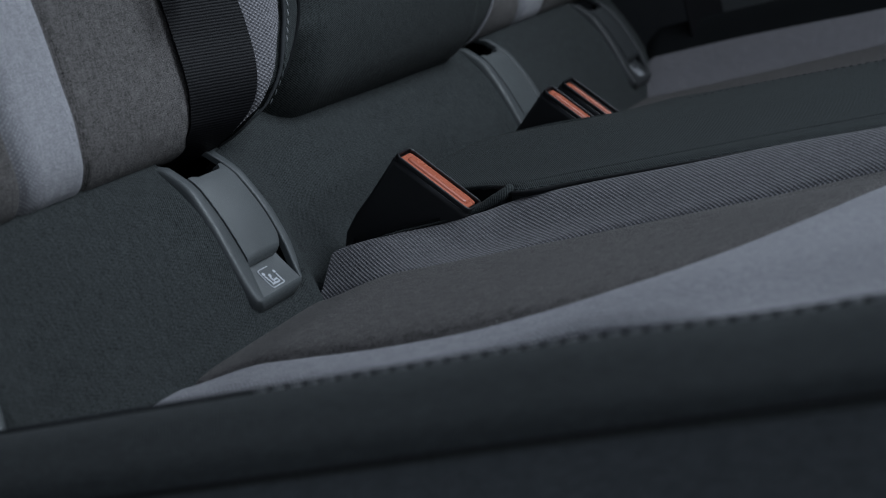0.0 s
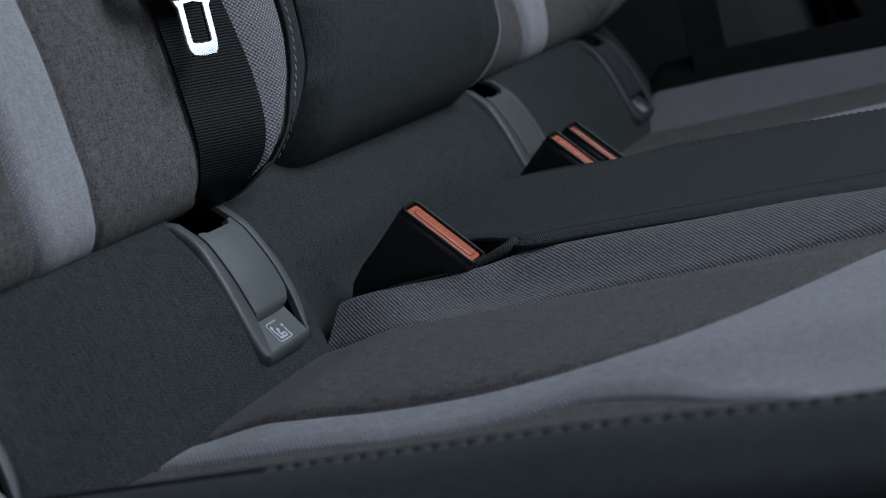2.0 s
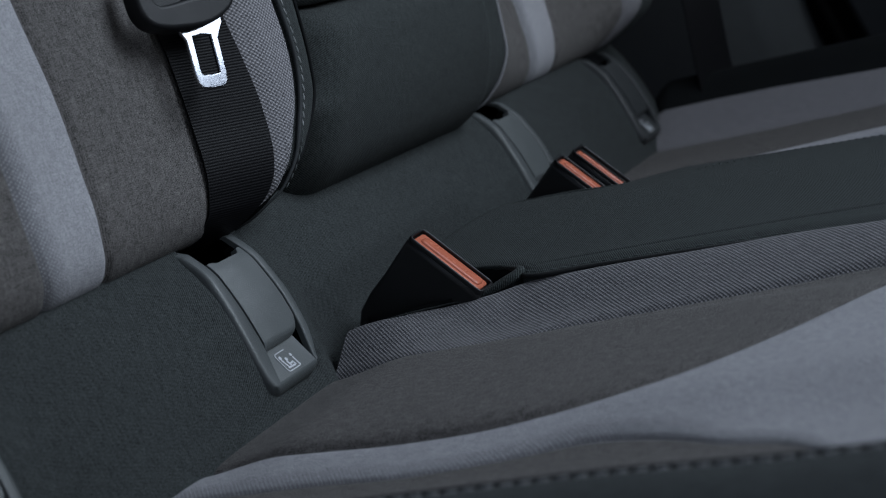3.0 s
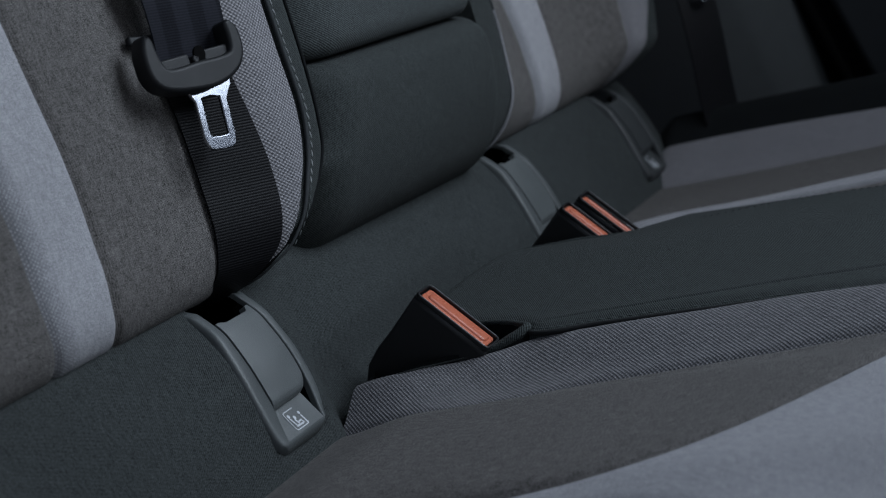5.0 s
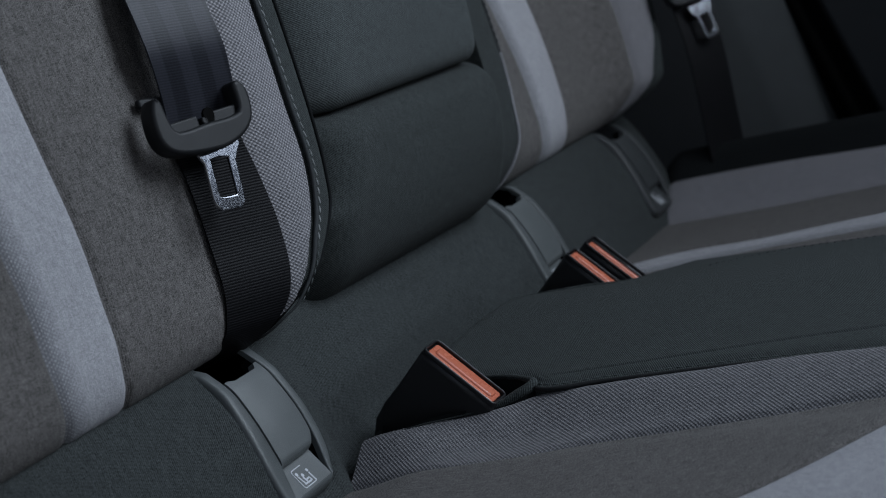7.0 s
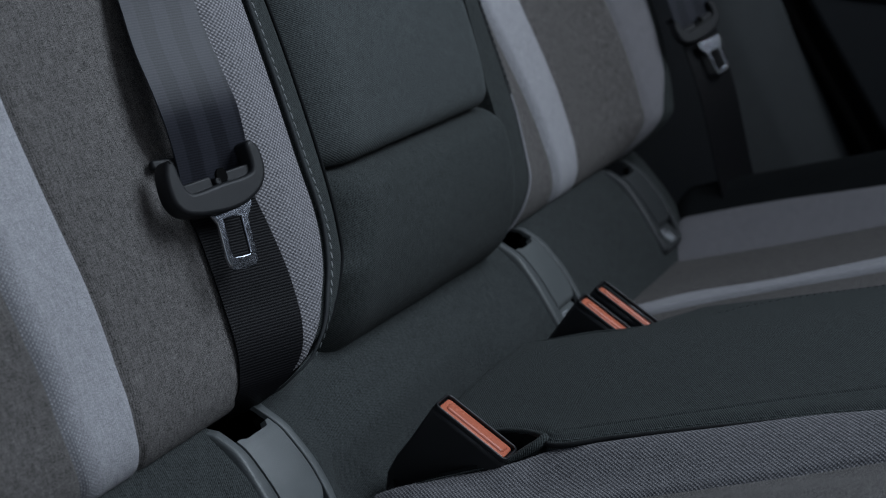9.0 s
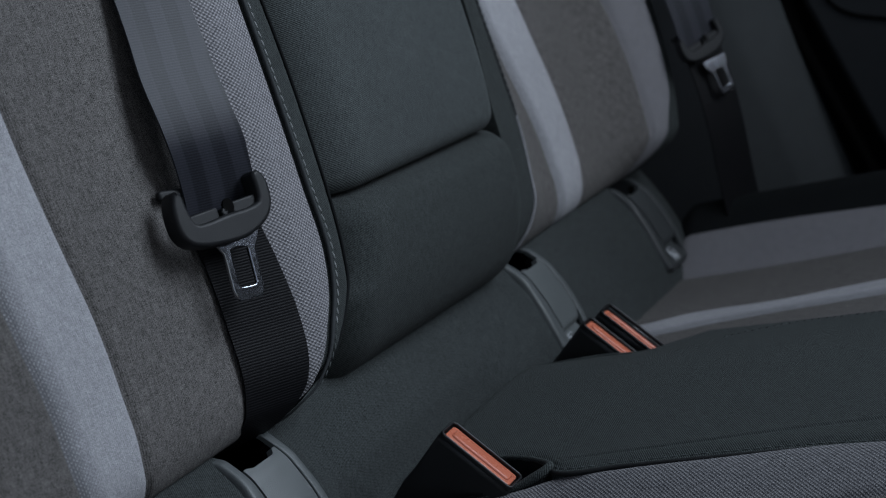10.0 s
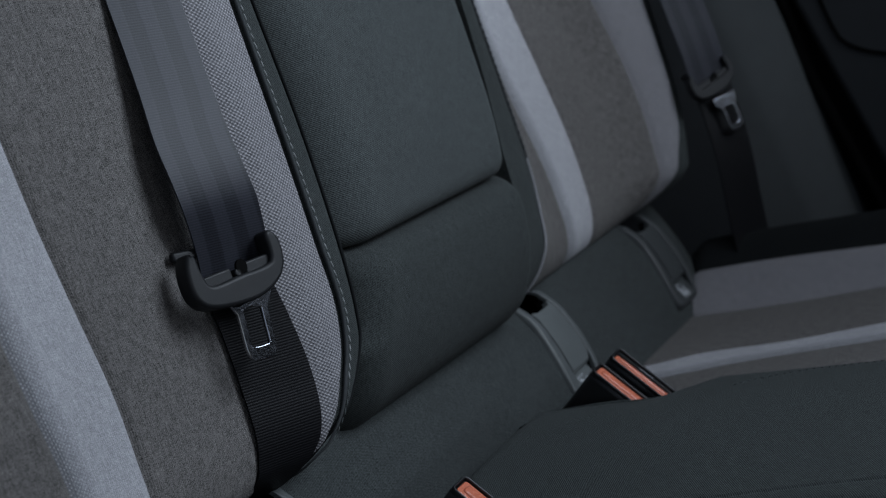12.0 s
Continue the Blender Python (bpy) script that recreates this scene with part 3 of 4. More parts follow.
left_in = curve((0.3745, -0.0180), (0.3797, -0.0166), (0.3985, -0.0128), (0.41, -0.0121), (0.4365, -0.0105), (0.449, -0.0102), (0.468, -0.0102))
right_in = curve((0.3745, 0.0255), (0.382, 0.0272), (0.399, 0.0316), (0.4156, 0.0336), (0.431, 0.0334), (0.448, 0.0325), (0.468, 0.0325))
right_out = curve((0.3745, 0.0262), (0.378, 0.0290), (0.392, 0.0378), (0.414, 0.0418), (0.433, 0.0413), (0.4454, 0.0408), (0.468, 0.0405))


def rail_fall(z):
    """How far the cover stands proud along its length."""
    return 1 - 0.75 * ss(z, 0.437, 0.463)


def printed(name, pts, parent, m, label=""):
    ob = part(name, outline_bm(pts, 0.0002), PRINT, parent, label)
    ob.matrix_world = m
    return ob


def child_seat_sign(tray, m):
    """Printed child-seat pictogram: a child in a seat, its frame open at one side."""
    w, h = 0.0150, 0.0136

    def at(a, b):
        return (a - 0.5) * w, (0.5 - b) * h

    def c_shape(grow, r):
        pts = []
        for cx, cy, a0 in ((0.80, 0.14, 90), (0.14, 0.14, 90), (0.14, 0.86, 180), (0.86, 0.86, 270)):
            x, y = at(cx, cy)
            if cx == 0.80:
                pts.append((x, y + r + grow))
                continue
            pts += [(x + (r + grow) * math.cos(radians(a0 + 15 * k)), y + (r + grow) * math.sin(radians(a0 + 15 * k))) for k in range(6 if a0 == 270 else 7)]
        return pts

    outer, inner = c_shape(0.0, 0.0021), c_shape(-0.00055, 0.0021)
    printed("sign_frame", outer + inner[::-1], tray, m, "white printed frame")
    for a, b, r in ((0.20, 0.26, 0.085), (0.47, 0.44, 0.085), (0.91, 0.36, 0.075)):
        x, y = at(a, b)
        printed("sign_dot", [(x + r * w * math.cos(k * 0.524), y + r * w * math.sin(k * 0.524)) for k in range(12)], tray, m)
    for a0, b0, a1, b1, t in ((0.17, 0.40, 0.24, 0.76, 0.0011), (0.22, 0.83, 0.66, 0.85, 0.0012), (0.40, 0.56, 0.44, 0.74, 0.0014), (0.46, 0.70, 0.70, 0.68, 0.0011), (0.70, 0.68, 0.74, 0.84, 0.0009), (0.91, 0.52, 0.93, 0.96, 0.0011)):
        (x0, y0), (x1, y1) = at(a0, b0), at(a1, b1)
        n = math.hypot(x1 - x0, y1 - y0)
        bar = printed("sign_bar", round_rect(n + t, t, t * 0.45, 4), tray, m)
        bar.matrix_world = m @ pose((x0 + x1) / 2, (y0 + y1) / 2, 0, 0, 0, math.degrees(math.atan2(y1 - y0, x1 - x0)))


def anchor_cover(x0, shell, rail, label):
    t = thing("anchor_cover", label, "anchor cover", "child seat anchor covers")
    v = np.linspace(0, 1, 56)[None, :]
    for outer, inner, sign, low in ((left_out, left_in, 1, 0.3795), (right_out, right_in, -1, 0.3795)):
        # section: outer wall, rounded shoulder, flat top, sharp inner lip
        run = np.array([-0.0010, -0.0006, 0.0, 0.0005, 0.0013, 0.0024, 0.0040])[:, None]
        lift = np.array([-0.0020, 0.0030, 0.0062, 0.0077, 0.0087, 0.0091, 0.0092])[:, None]
        z = low + (0.4680 - low) * v
        xo, xi = outer(z), inner(z)
        width = np.abs(xi - xo)
        shoulder = xo + sign * np.minimum(run, 0.45 * width)
        lips = [xi - sign * 0.0010, xi - sign * 0.0003, xi]
        x = np.concatenate([shoulder, *lips], 0)
        hs = np.concatenate([lift, [[0.0092], [0.0090], [0.0083]]], 0)
        z = z + 0 * x
        h = hs * rail_fall(z)
        part("side_rail", sheet(on_roll(x0 + x, z, h), (0, 0.003, -0.002)), rail, t)
        # black wall that paints the shade inside the groove
        q, w = grid(3, 34)
        z = 0.383 + 0.068 * w
        part("groove_shade", sheet(on_roll(x0 + inner(z) - sign * 0.0002 + sign * 0.0006 * q, z, (0.0074 - 0.016 * q) * rail_fall(z)), (-0.001 * sign, 0, 0)), VOID, t)
    # flap with a finger notch at its top
    s, v = grid(40, 44)
    top = 0.4452 + 0.0026 * ss(s, 0.80, 0.93) + 0.0016 * ss(-s, -0.24, -0.06)
    low = 0.3972 + 0.0045 * np.clip((s - 0.86) / 0.14, 0, 1) ** 2.5
    z = low + (top - low) * v
    xl, xr = left_in(z) + 0.0017, right_in(z) - 0.0020
    x = x0 + xl + (xr - xl) * s
    h = 0.0090 * (1 - 0.80 * ss(z, 0.438, 0.463)) + 0.0006 * np.sin(np.pi * s) - 0.0045 * (1 - np.sqrt(1 - (1 - np.clip((z - low) / 0.004, 0, 1)) ** 2))
    part("flap", sheet(on_roll(x, z, h), (0, 0.004, -0.003)), shell, t)
    # sloping tray with the printed sign
    tray_h = lambda z: 0.0088 - 0.0068 * (z - 0.3797) / 0.0195
    s, v = grid(14, 14)
    z = 0.3797 + 0.0195 * v
    x = x0 + left_in(z) + (np.minimum(right_in(z), 0.0272) - left_in(z)) * s
    tray = part("sign_tray", sheet(on_roll(x, z, tray_h(z)), (0, 0.003, -0.002)), shell, t)
    # blunt lip below the tray, mitred at both ends
    s, v = grid(40, 14)
    a, b = left_out(0.3797) + 0.0068 * (1 - v) ** 1.6, right_out(0.3797) - 0.0062 * (1 - v) ** 1.6
    x = x0 + a + (b - a) * s
    z = 0.3750 + 0.0048 * v
    ends = np.clip(np.minimum(s, 1 - s) / 0.05, 0, 1)
    h = 0.0091 * np.sqrt(np.sin(np.clip(v / 0.9, 0, 1) * np.pi / 2)) * (0.3 + 0.7 * np.sqrt(1 - (1 - ends) ** 2))
    part("lower_lip", sheet(on_roll(x, z, h), (0, 0.006, -0.003)), rail, t)
    # black box behind the flap paints the opening's shade
    part("pocket", box_bm((0.062, 0.004, 0.095), (x0 + 0.008, 0.045, 0.425), 0.0), VOID, t)
    spots = [Vector(on_roll(np.array(x0 + 0.0044), np.array(z), np.array(tray_h(z))).tolist()) for z in (0.3873, 0.3935)]
    e1, e2 = Vector((1, 0, 0)), (spots[1] - spots[0]).normalized()
    m = Matrix((e1, e2, e1.cross(e2))).transposed().to_4x4()
    m.translation = spots[0] + e1.cross(e2) * 0.0003
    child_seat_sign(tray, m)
    return t


for a in ANCHORS[:3]:
    anchor_cover(a, TRIM_GREY, RAIL_GREY, "grey plastic child-seat anchor cover set in the charcoal roll")
# The far cover's shade is in its colour, not cast.
anchor_cover(ANCHORS[3], TRIM_SHADED, TRIM_SHADED, "grey plastic child-seat anchor cover beside the far belt, shade painted in")

# ---- seat cushion beside the open door ----
c_edge = curve((-0.6, 0.112), (-0.38, 0.115), (-0.32, 0.1195), (-0.255, 0.1175), (-0.20, 0.1135), (-0.155, 0.1115), (-0.142, 0.1063), (-0.05, 0.0762), (-0.02, 0.068))
c_weave = curve((-0.6, 0.07), (-0.38, 0.078), (-0.33, 0.0742), (-0.262, 0.070), (-0.197, 0.0652), (-0.155, 0.0560), (-0.12, 0.0515), (-0.0575, 0.0505), (-0.02, 0.049))
c_light = curve((-0.6, 0.07), (-0.43, 0.074), (-0.3865, 0.0285), (-0.363, -0.0085), (-0.331, -0.0525), (-0.288, -0.0915), (-0.236, -0.1100), (-0.178, -0.1140), (-0.126, -0.1105), (-0.079, -0.1071), (-0.02, -0.106))
c_thin = curve((-0.6, -0.2888), (-0.455, -0.288), (-0.425, -0.245), (-0.405, -0.212), (-0.386, -0.1847), (-0.35, -0.165), (-0.332, -0.153), (-0.307, -0.1436), (-0.279, -0.1408), (-0.25, -0.1485), (-0.196, -0.156), (-0.149, -0.1510), (-0.10, -0.1500), (-0.02, -0.15))
near_seat = thing("seat_cushion", "rear seat cushion with light grey, taupe and basket-weave cloth", "car seat", "rear seat cushions")
seat_panel("weave_panel", c_weave, c_edge, seat_puffed, CLOTH_WEAVE_SHADED, near_seat, 18, label="grey basket-weave cloth", rear=-0.0515)
seat_panel("main_panel", c_light, c_weave, seat_puffed, CLOTH_BROWN, near_seat, 34, label="taupe melange cloth")
seat_panel("light_stripe", c_thin, c_light, seat_puffed, CLOTH_LIGHT, near_seat, 40, label="light grey cloth stripe")
seat_panel("edge_strip", const(-0.29), c_thin, seat_puffed, CLOTH_BROWN, near_seat, 30, label="taupe outer panel")
bolster_x = curve((0, -0.29), (0.2, -0.300), (0.4, -0.312), (0.6, -0.324), (0.8, -0.334), (1, -0.340))
bolster_h = curve((0, 0.037), (0.2, 0.0383), (0.4, 0.0368), (0.6, 0.0320), (0.8, 0.0265), (1, 0.0195))
s, v = grid(30, 120)
y = -0.6 + 0.575 * v
z = seat_plane(y) + bolster_h(s) * (1 - 0.07 * ss(-y, 0.33, 0.42)) - 0.002 * np.exp(-((s / 0.06) ** 2)) - 0.002 * np.exp(-(((1 - s) / 0.06) ** 2))
# The lighter tone puts side light into the bolster's colour.
bolster = part("side_bolster", sheet(np.stack([bolster_x(s), y, z], 2), (0.03, 0, -0.03)), CLOTH_TWILL_LIT, near_seat, "charcoal twill side bolster")
y = -0.6 + 0.62 * v
z = seat_plane(np.minimum(y, -0.05)) + 0.0180 - 0.19 * s
part("side_skirt", sheet(np.stack([-0.3375 - 0.014 * np.sin(np.pi * s * 0.6), y, z], 2), (0.04, 0, 0)), SKIRT_LIT, near_seat, "charcoal cloth side panel, lightened to look lit")
ys = np.linspace(-0.59, -0.06, 160)
line = [(-0.2905, float(q), float(seat_near(-0.29, q)) + 0.0004) for q in ys]
part("piping", tube_bm(line, 0.0010), HEM, near_seat, "charcoal piping along the bolster seam")
stitch_row(bolster, [(x - 0.0050, q, h + 0.0007) for x, q, h in line[:115]], 0.0075, 0.0064, 0.0006, STITCH_GREY, (0, 0, 0.0002))
line = [(-0.3405, float(q), float(seat_plane(q)) + 0.0185) for q in ys]
part("lower_seam", tube_bm(line, 0.0008), PIPING, near_seat, "dark seam above the side panel")

# ---- centre cushion ----
mid_l = curve((-0.6, 0.1125), (-0.38, 0.1155), (-0.32, 0.12), (-0.255, 0.118), (-0.20, 0.1145), (-0.158, 0.1125), (-0.150, 0.122), (-0.13, 0.134), (-0.06, 0.139), (-0.03, 0.14))
mid_r = curve((-0.6, 0.445), (-0.3037, 0.442), (-0.235, 0.434), (-0.195, 0.410), (-0.172, 0.381), (-0.159, 0.3655), (-0.148, 0.3490), (-0.107, 0.3428), (-0.069, 0.3362), (-0.03, 0.335))
mid_seam = curve((-0.6, 0.178), (-0.366, 0.1535), (-0.31, 0.1482), (-0.26, 0.1410), (-0.21, 0.1335), (-0.17, 0.1272), (-0.154, 0.1225))
mid_seat = thing("centre_cushion", "raised charcoal twill centre seat cushion with stitched edge", "car seat")


def mid_top(x, y):
    drop = 0.03 * ss(y, -0.055, -0.03)
    groove = 0.0013 * np.exp(-(((x - mid_seam(y)) / 0.0013) ** 2)) * ss(-y, 0.150, 0.158)
    near = 0.003 * np.exp(-(((x - mid_l(y)) / 0.008) ** 2))
    return seat_mid(x, y) - drop - groove - near


mid_top_part = seat_panel("top_panel", mid_l, mid_r, mid_top, CLOTH_SEAT, mid_seat, 170, "", rear=-0.03)
ys = np.linspace(-0.59, -0.155, 130)
line = [(float(mid_l(q)) - 0.0005, float(q), float(mid_top(mid_l(q), q)) - 0.0008) for q in ys]
part("piping", tube_bm(line, 0.0017), PIPING, mid_seat, "black piping along the edge")
stitch_row(mid_top_part, [(x + 0.0045, q, float(mid_top(x + 0.0045, q)) + 0.0003) for x, q, h in line], 0.0066, 0.0052, 0.00035, THREAD_DARK, (0, 0, 0))

stitch_row(mid_top_part, [(float(mid_r(q)) - 0.050, float(q), float(mid_top(mid_r(q) - 0.050, q))) for q in np.linspace(-0.5, -0.2, 60)], 0.0056, 0.0036, 0.0006, HEM, (0, 0, 0))

# ---- far cushion ----
far_seat = thing("seat_cushion", "rear seat cushion with grey and taupe cloth stripes, far seat", "car seat", "rear seat cushions")
g_thin = curve((-0.6, 0.57), (-0.278, 0.553), (-0.15, 0.546), (-0.0824, 0.5326), (-0.02, 0.52))
g_light = curve((-0.6, 0.63), (-0.268, 0.605), (-0.188, 0.5926), (-0.105, 0.594), (-0.072, 0.582), (-0.02, 0.575))
g_weave = curve((-0.6, 0.75), (-0.267, 0.7337), (-0.127, 0.73), (-0.0685, 0.735), (-0.02, 0.738))
g_edge = curve((-0.6, 0.77), (-0.26, 0.783), (-0.11, 0.795), (-0.043, 0.795), (-0.02, 0.795))
seat_panel("inner_strip", const(0.43), g_thin, seat_far, CLOTH_BROWN, far_seat, 14, label="taupe melange cloth")
seat_panel("light_stripe", g_thin, g_light, seat_far, CLOTH_LIGHT, far_seat, 14, label="light grey cloth stripe")
seat_panel("main_panel", g_light, g_weave, seat_far, CLOTH_BROWN, far_seat, 24, label="taupe melange cloth")
seat_panel("weave_panel", g_weave, g_edge, seat_far, CLOTH_WEAVE, far_seat, 14, label="grey basket-weave cloth")
# A charcoal bolster whose shade is painted with the black cloth colour.
seat_panel("side_bolster", g_edge, lambda q: g_edge(q) + 0.07, lambda x, q: seat_far(x, q) + 0.025 * ss(x - g_edge(q), 0, 0.022) - 0.022 * ss(x - g_edge(q), 0.026, 0.07), LINING, far_seat, 16, "l", rear=-0.01, label="charcoal side bolster painted black for shade")


# ---- belt buckles and their pockets ----
D = Vector((0, -0.81, -0.59)).normalized()
UPW = Vector((0, -0.59, 0.81)).normalized()


def buckle(x, y, z, thick=0.022, shift=0.0):
    t = thing("belt_buckle", "black seat belt buckle with orange-red release button", "belt buckle", "seat belt buckles")
    m = Matrix((D, UPW, D.cross(UPW))).transposed().to_4x4()
    m.translation = Vector((x, y, z)) - D.cross(UPW) * thick / 2
    side = [(-0.0012, 0.0), (-0.0018, -0.03), (-0.0030, -0.046), (-0.002, -0.060), (0.010, -0.085), (0.040, -0.085), (0.046, -0.05), (0.0545, -0.016), (0.057, -0.004), (0.057, 0.0)]
    ob = part("housing", outline_bm(side, thick, 0.003, segments=3), BLACK, t)
    ob.matrix_world = m
    # rim, button and its raised bar lie on the sloping end
    f = Matrix((D, D.cross(UPW) * -1.0, UPW)).transposed().to_4x4()
    if f.determinant() < 0:
        f = Matrix((D, D.cross(UPW), UPW)).transposed().to_4x4()
    f.translation = Vector((x, y, z)) + D * 0.0280 + UPW * 0.0002
    rim = part("rim", outline_bm(round_rect(0.0580, thick, 0.004), 0.0034, 0.0007, hole=round_rect(0.0545, thick - 0.0032, 0.0028)), BLACK, t)
    rim.matrix_world = f
    button = part("button", outline_bm(round_rect(0.0520, thick - 0.0066 - 2 * abs(shift), 0.0026, cy=shift), 0.0020, 0.0008), ORANGE, t, "orange-red release button")
    button.matrix_world = f
    ridge = part("ridge", outline_bm(round_rect(0.0465, thick - 0.0112 - 2 * abs(shift), min(0.0030, 0.45 * (thick - 0.0112 - 2 * abs(shift))), cx=0.0005, cy=shift + 0.0004), 0.0034, 0.0020, segments=4), ORANGE, button, "raised press mark")
    ridge.matrix_world = f
    return t


buckle(0.108, -0.0865, 0.4415)
buckle(0.3590, -0.0915, 0.4370, 0.020)
buckle(0.3940, -0.0945, 0.4375, 0.0235, -0.0038)


def pocket(name, outline, depth, label):
    """A black pocket sewn into the cushion: walls, floor and a soft rim."""
    t = thing(name, label, "buckle pocket", "buckle pockets")
    bm = bmesh.new()
    top = [bm.verts.new(p) for p in outline]
    low = [bm.verts.new((p[0], p[1], p[2] - depth)) for p in outline]
    n = len(outline)
    for k in range(n):
        q = (k + 1) % n
        bm.faces.new((top[k], low[k], low[q], top[q]))
    bm.faces.new(low)
    bmesh.ops.recalc_face_normals(bm, faces=bm.faces)
    part("lining", bm, LINING, t, "black lining")
    return t


outline = [(0.0790, -0.058, 0.3895), (0.0905, -0.095, 0.4015), (0.1055, -0.140, 0.4115), (0.1095, -0.150, 0.4155), (0.1165, -0.1545, 0.4185), (0.1235, -0.149, 0.4185), (0.1335, -0.130, 0.416), (0.1385, -0.06, 0.403), (0.120, -0.052, 0.392)]
near_pocket = pocket("buckle_pocket", outline, 0.07, "black buckle pocket sewn into the centre cushion edge")
rim = [Vector(p) for p in ((0.0800, -0.0720, 0.3930), (0.0848, -0.0875, 0.3978), (0.0929, -0.1076, 0.4018), (0.0997, -0.1242, 0.4052), (0.1045, -0.1339, 0.4085), (0.1087, -0.1419, 0.4125), (0.1125, -0.1490, 0.4165), (0.1175, -0.1525, 0.4192),
                               (0.1225, -0.1500, 0.4192), (0.1285, -0.1430, 0.4180), (0.1348, -0.1301, 0.4163), (0.1385, -0.1125, 0.4135), (0.1390, -0.0900, 0.4090))]
fine = []
for k, (a, b) in enumerate(zip(rim, rim[1:])):
    p, q = rim[max(k - 1, 0)], rim[min(k + 2, len(rim) - 1)]
    for w in np.linspace(0, 1, 6, endpoint=False):
        w = float(w)
        fine.append(a.lerp(b, w) + ((a * 2 - p - b) * (1 - w) + (b * 2 - a - q) * w) * (w * (1 - w) * 0.5))
fat = [0.0006 + 0.0028 * float(ss(k, 14, 34)) - 0.0014 * float(ss(k, 40, 56)) for k in range(len(fine))]
part("rim", tube_bm(fine, fat, 12), CLOTH_SEAT, near_pocket, "rolled charcoal cloth hem")
lip = [(float(mid_r(q)), float(q), float(mid_top(mid_r(q), q))) for q in np.linspace(-0.062, -0.20, 40)]
far_pocket = pocket("buckle_pocket", lip[::3] + [(0.436, -0.20, 0.400), (0.436, -0.03, 0.385), (0.335, -0.03, 0.39)], 0.07, "black pocket holding two buckles")
part("rim", tube_bm([(x + 0.0006, q, h - 0.0004) for x, q, h in lip], [0.0004 + 0.0013 * math.sin(math.pi * min(1.0, k / 26)) for k in range(len(lip))], 10), CLOTH_SEAT, far_pocket, "rolled charcoal cloth hem")


# ---- seat belts ----
def ribbon(path, widths, thick):
    """Webbing along centre places with the half width at each."""
    P = np.zeros((9, len(path), 3))
    for j, (c, w) in enumerate(zip(path, widths)):
        c, w = np.array(c, float), np.array(w, float)
        for i in range(9):
            a = i / 4 - 1
            P[i, j] = c + a * w
    return sheet(P, thick)


def smooth_path(keys, n):
    """keys: rows of height, x, y of one edge and of the other."""
    keys = sorted(keys)
    fs = [curve(*[(k[0], k[i]) for k in keys]) for i in range(1, len(keys[0]))]
    out = []
    for z in np.linspace(keys[0][0], keys[-1][0], n):
        out.append([float(z)] + [float(f(z)) for f in fs])
    return out


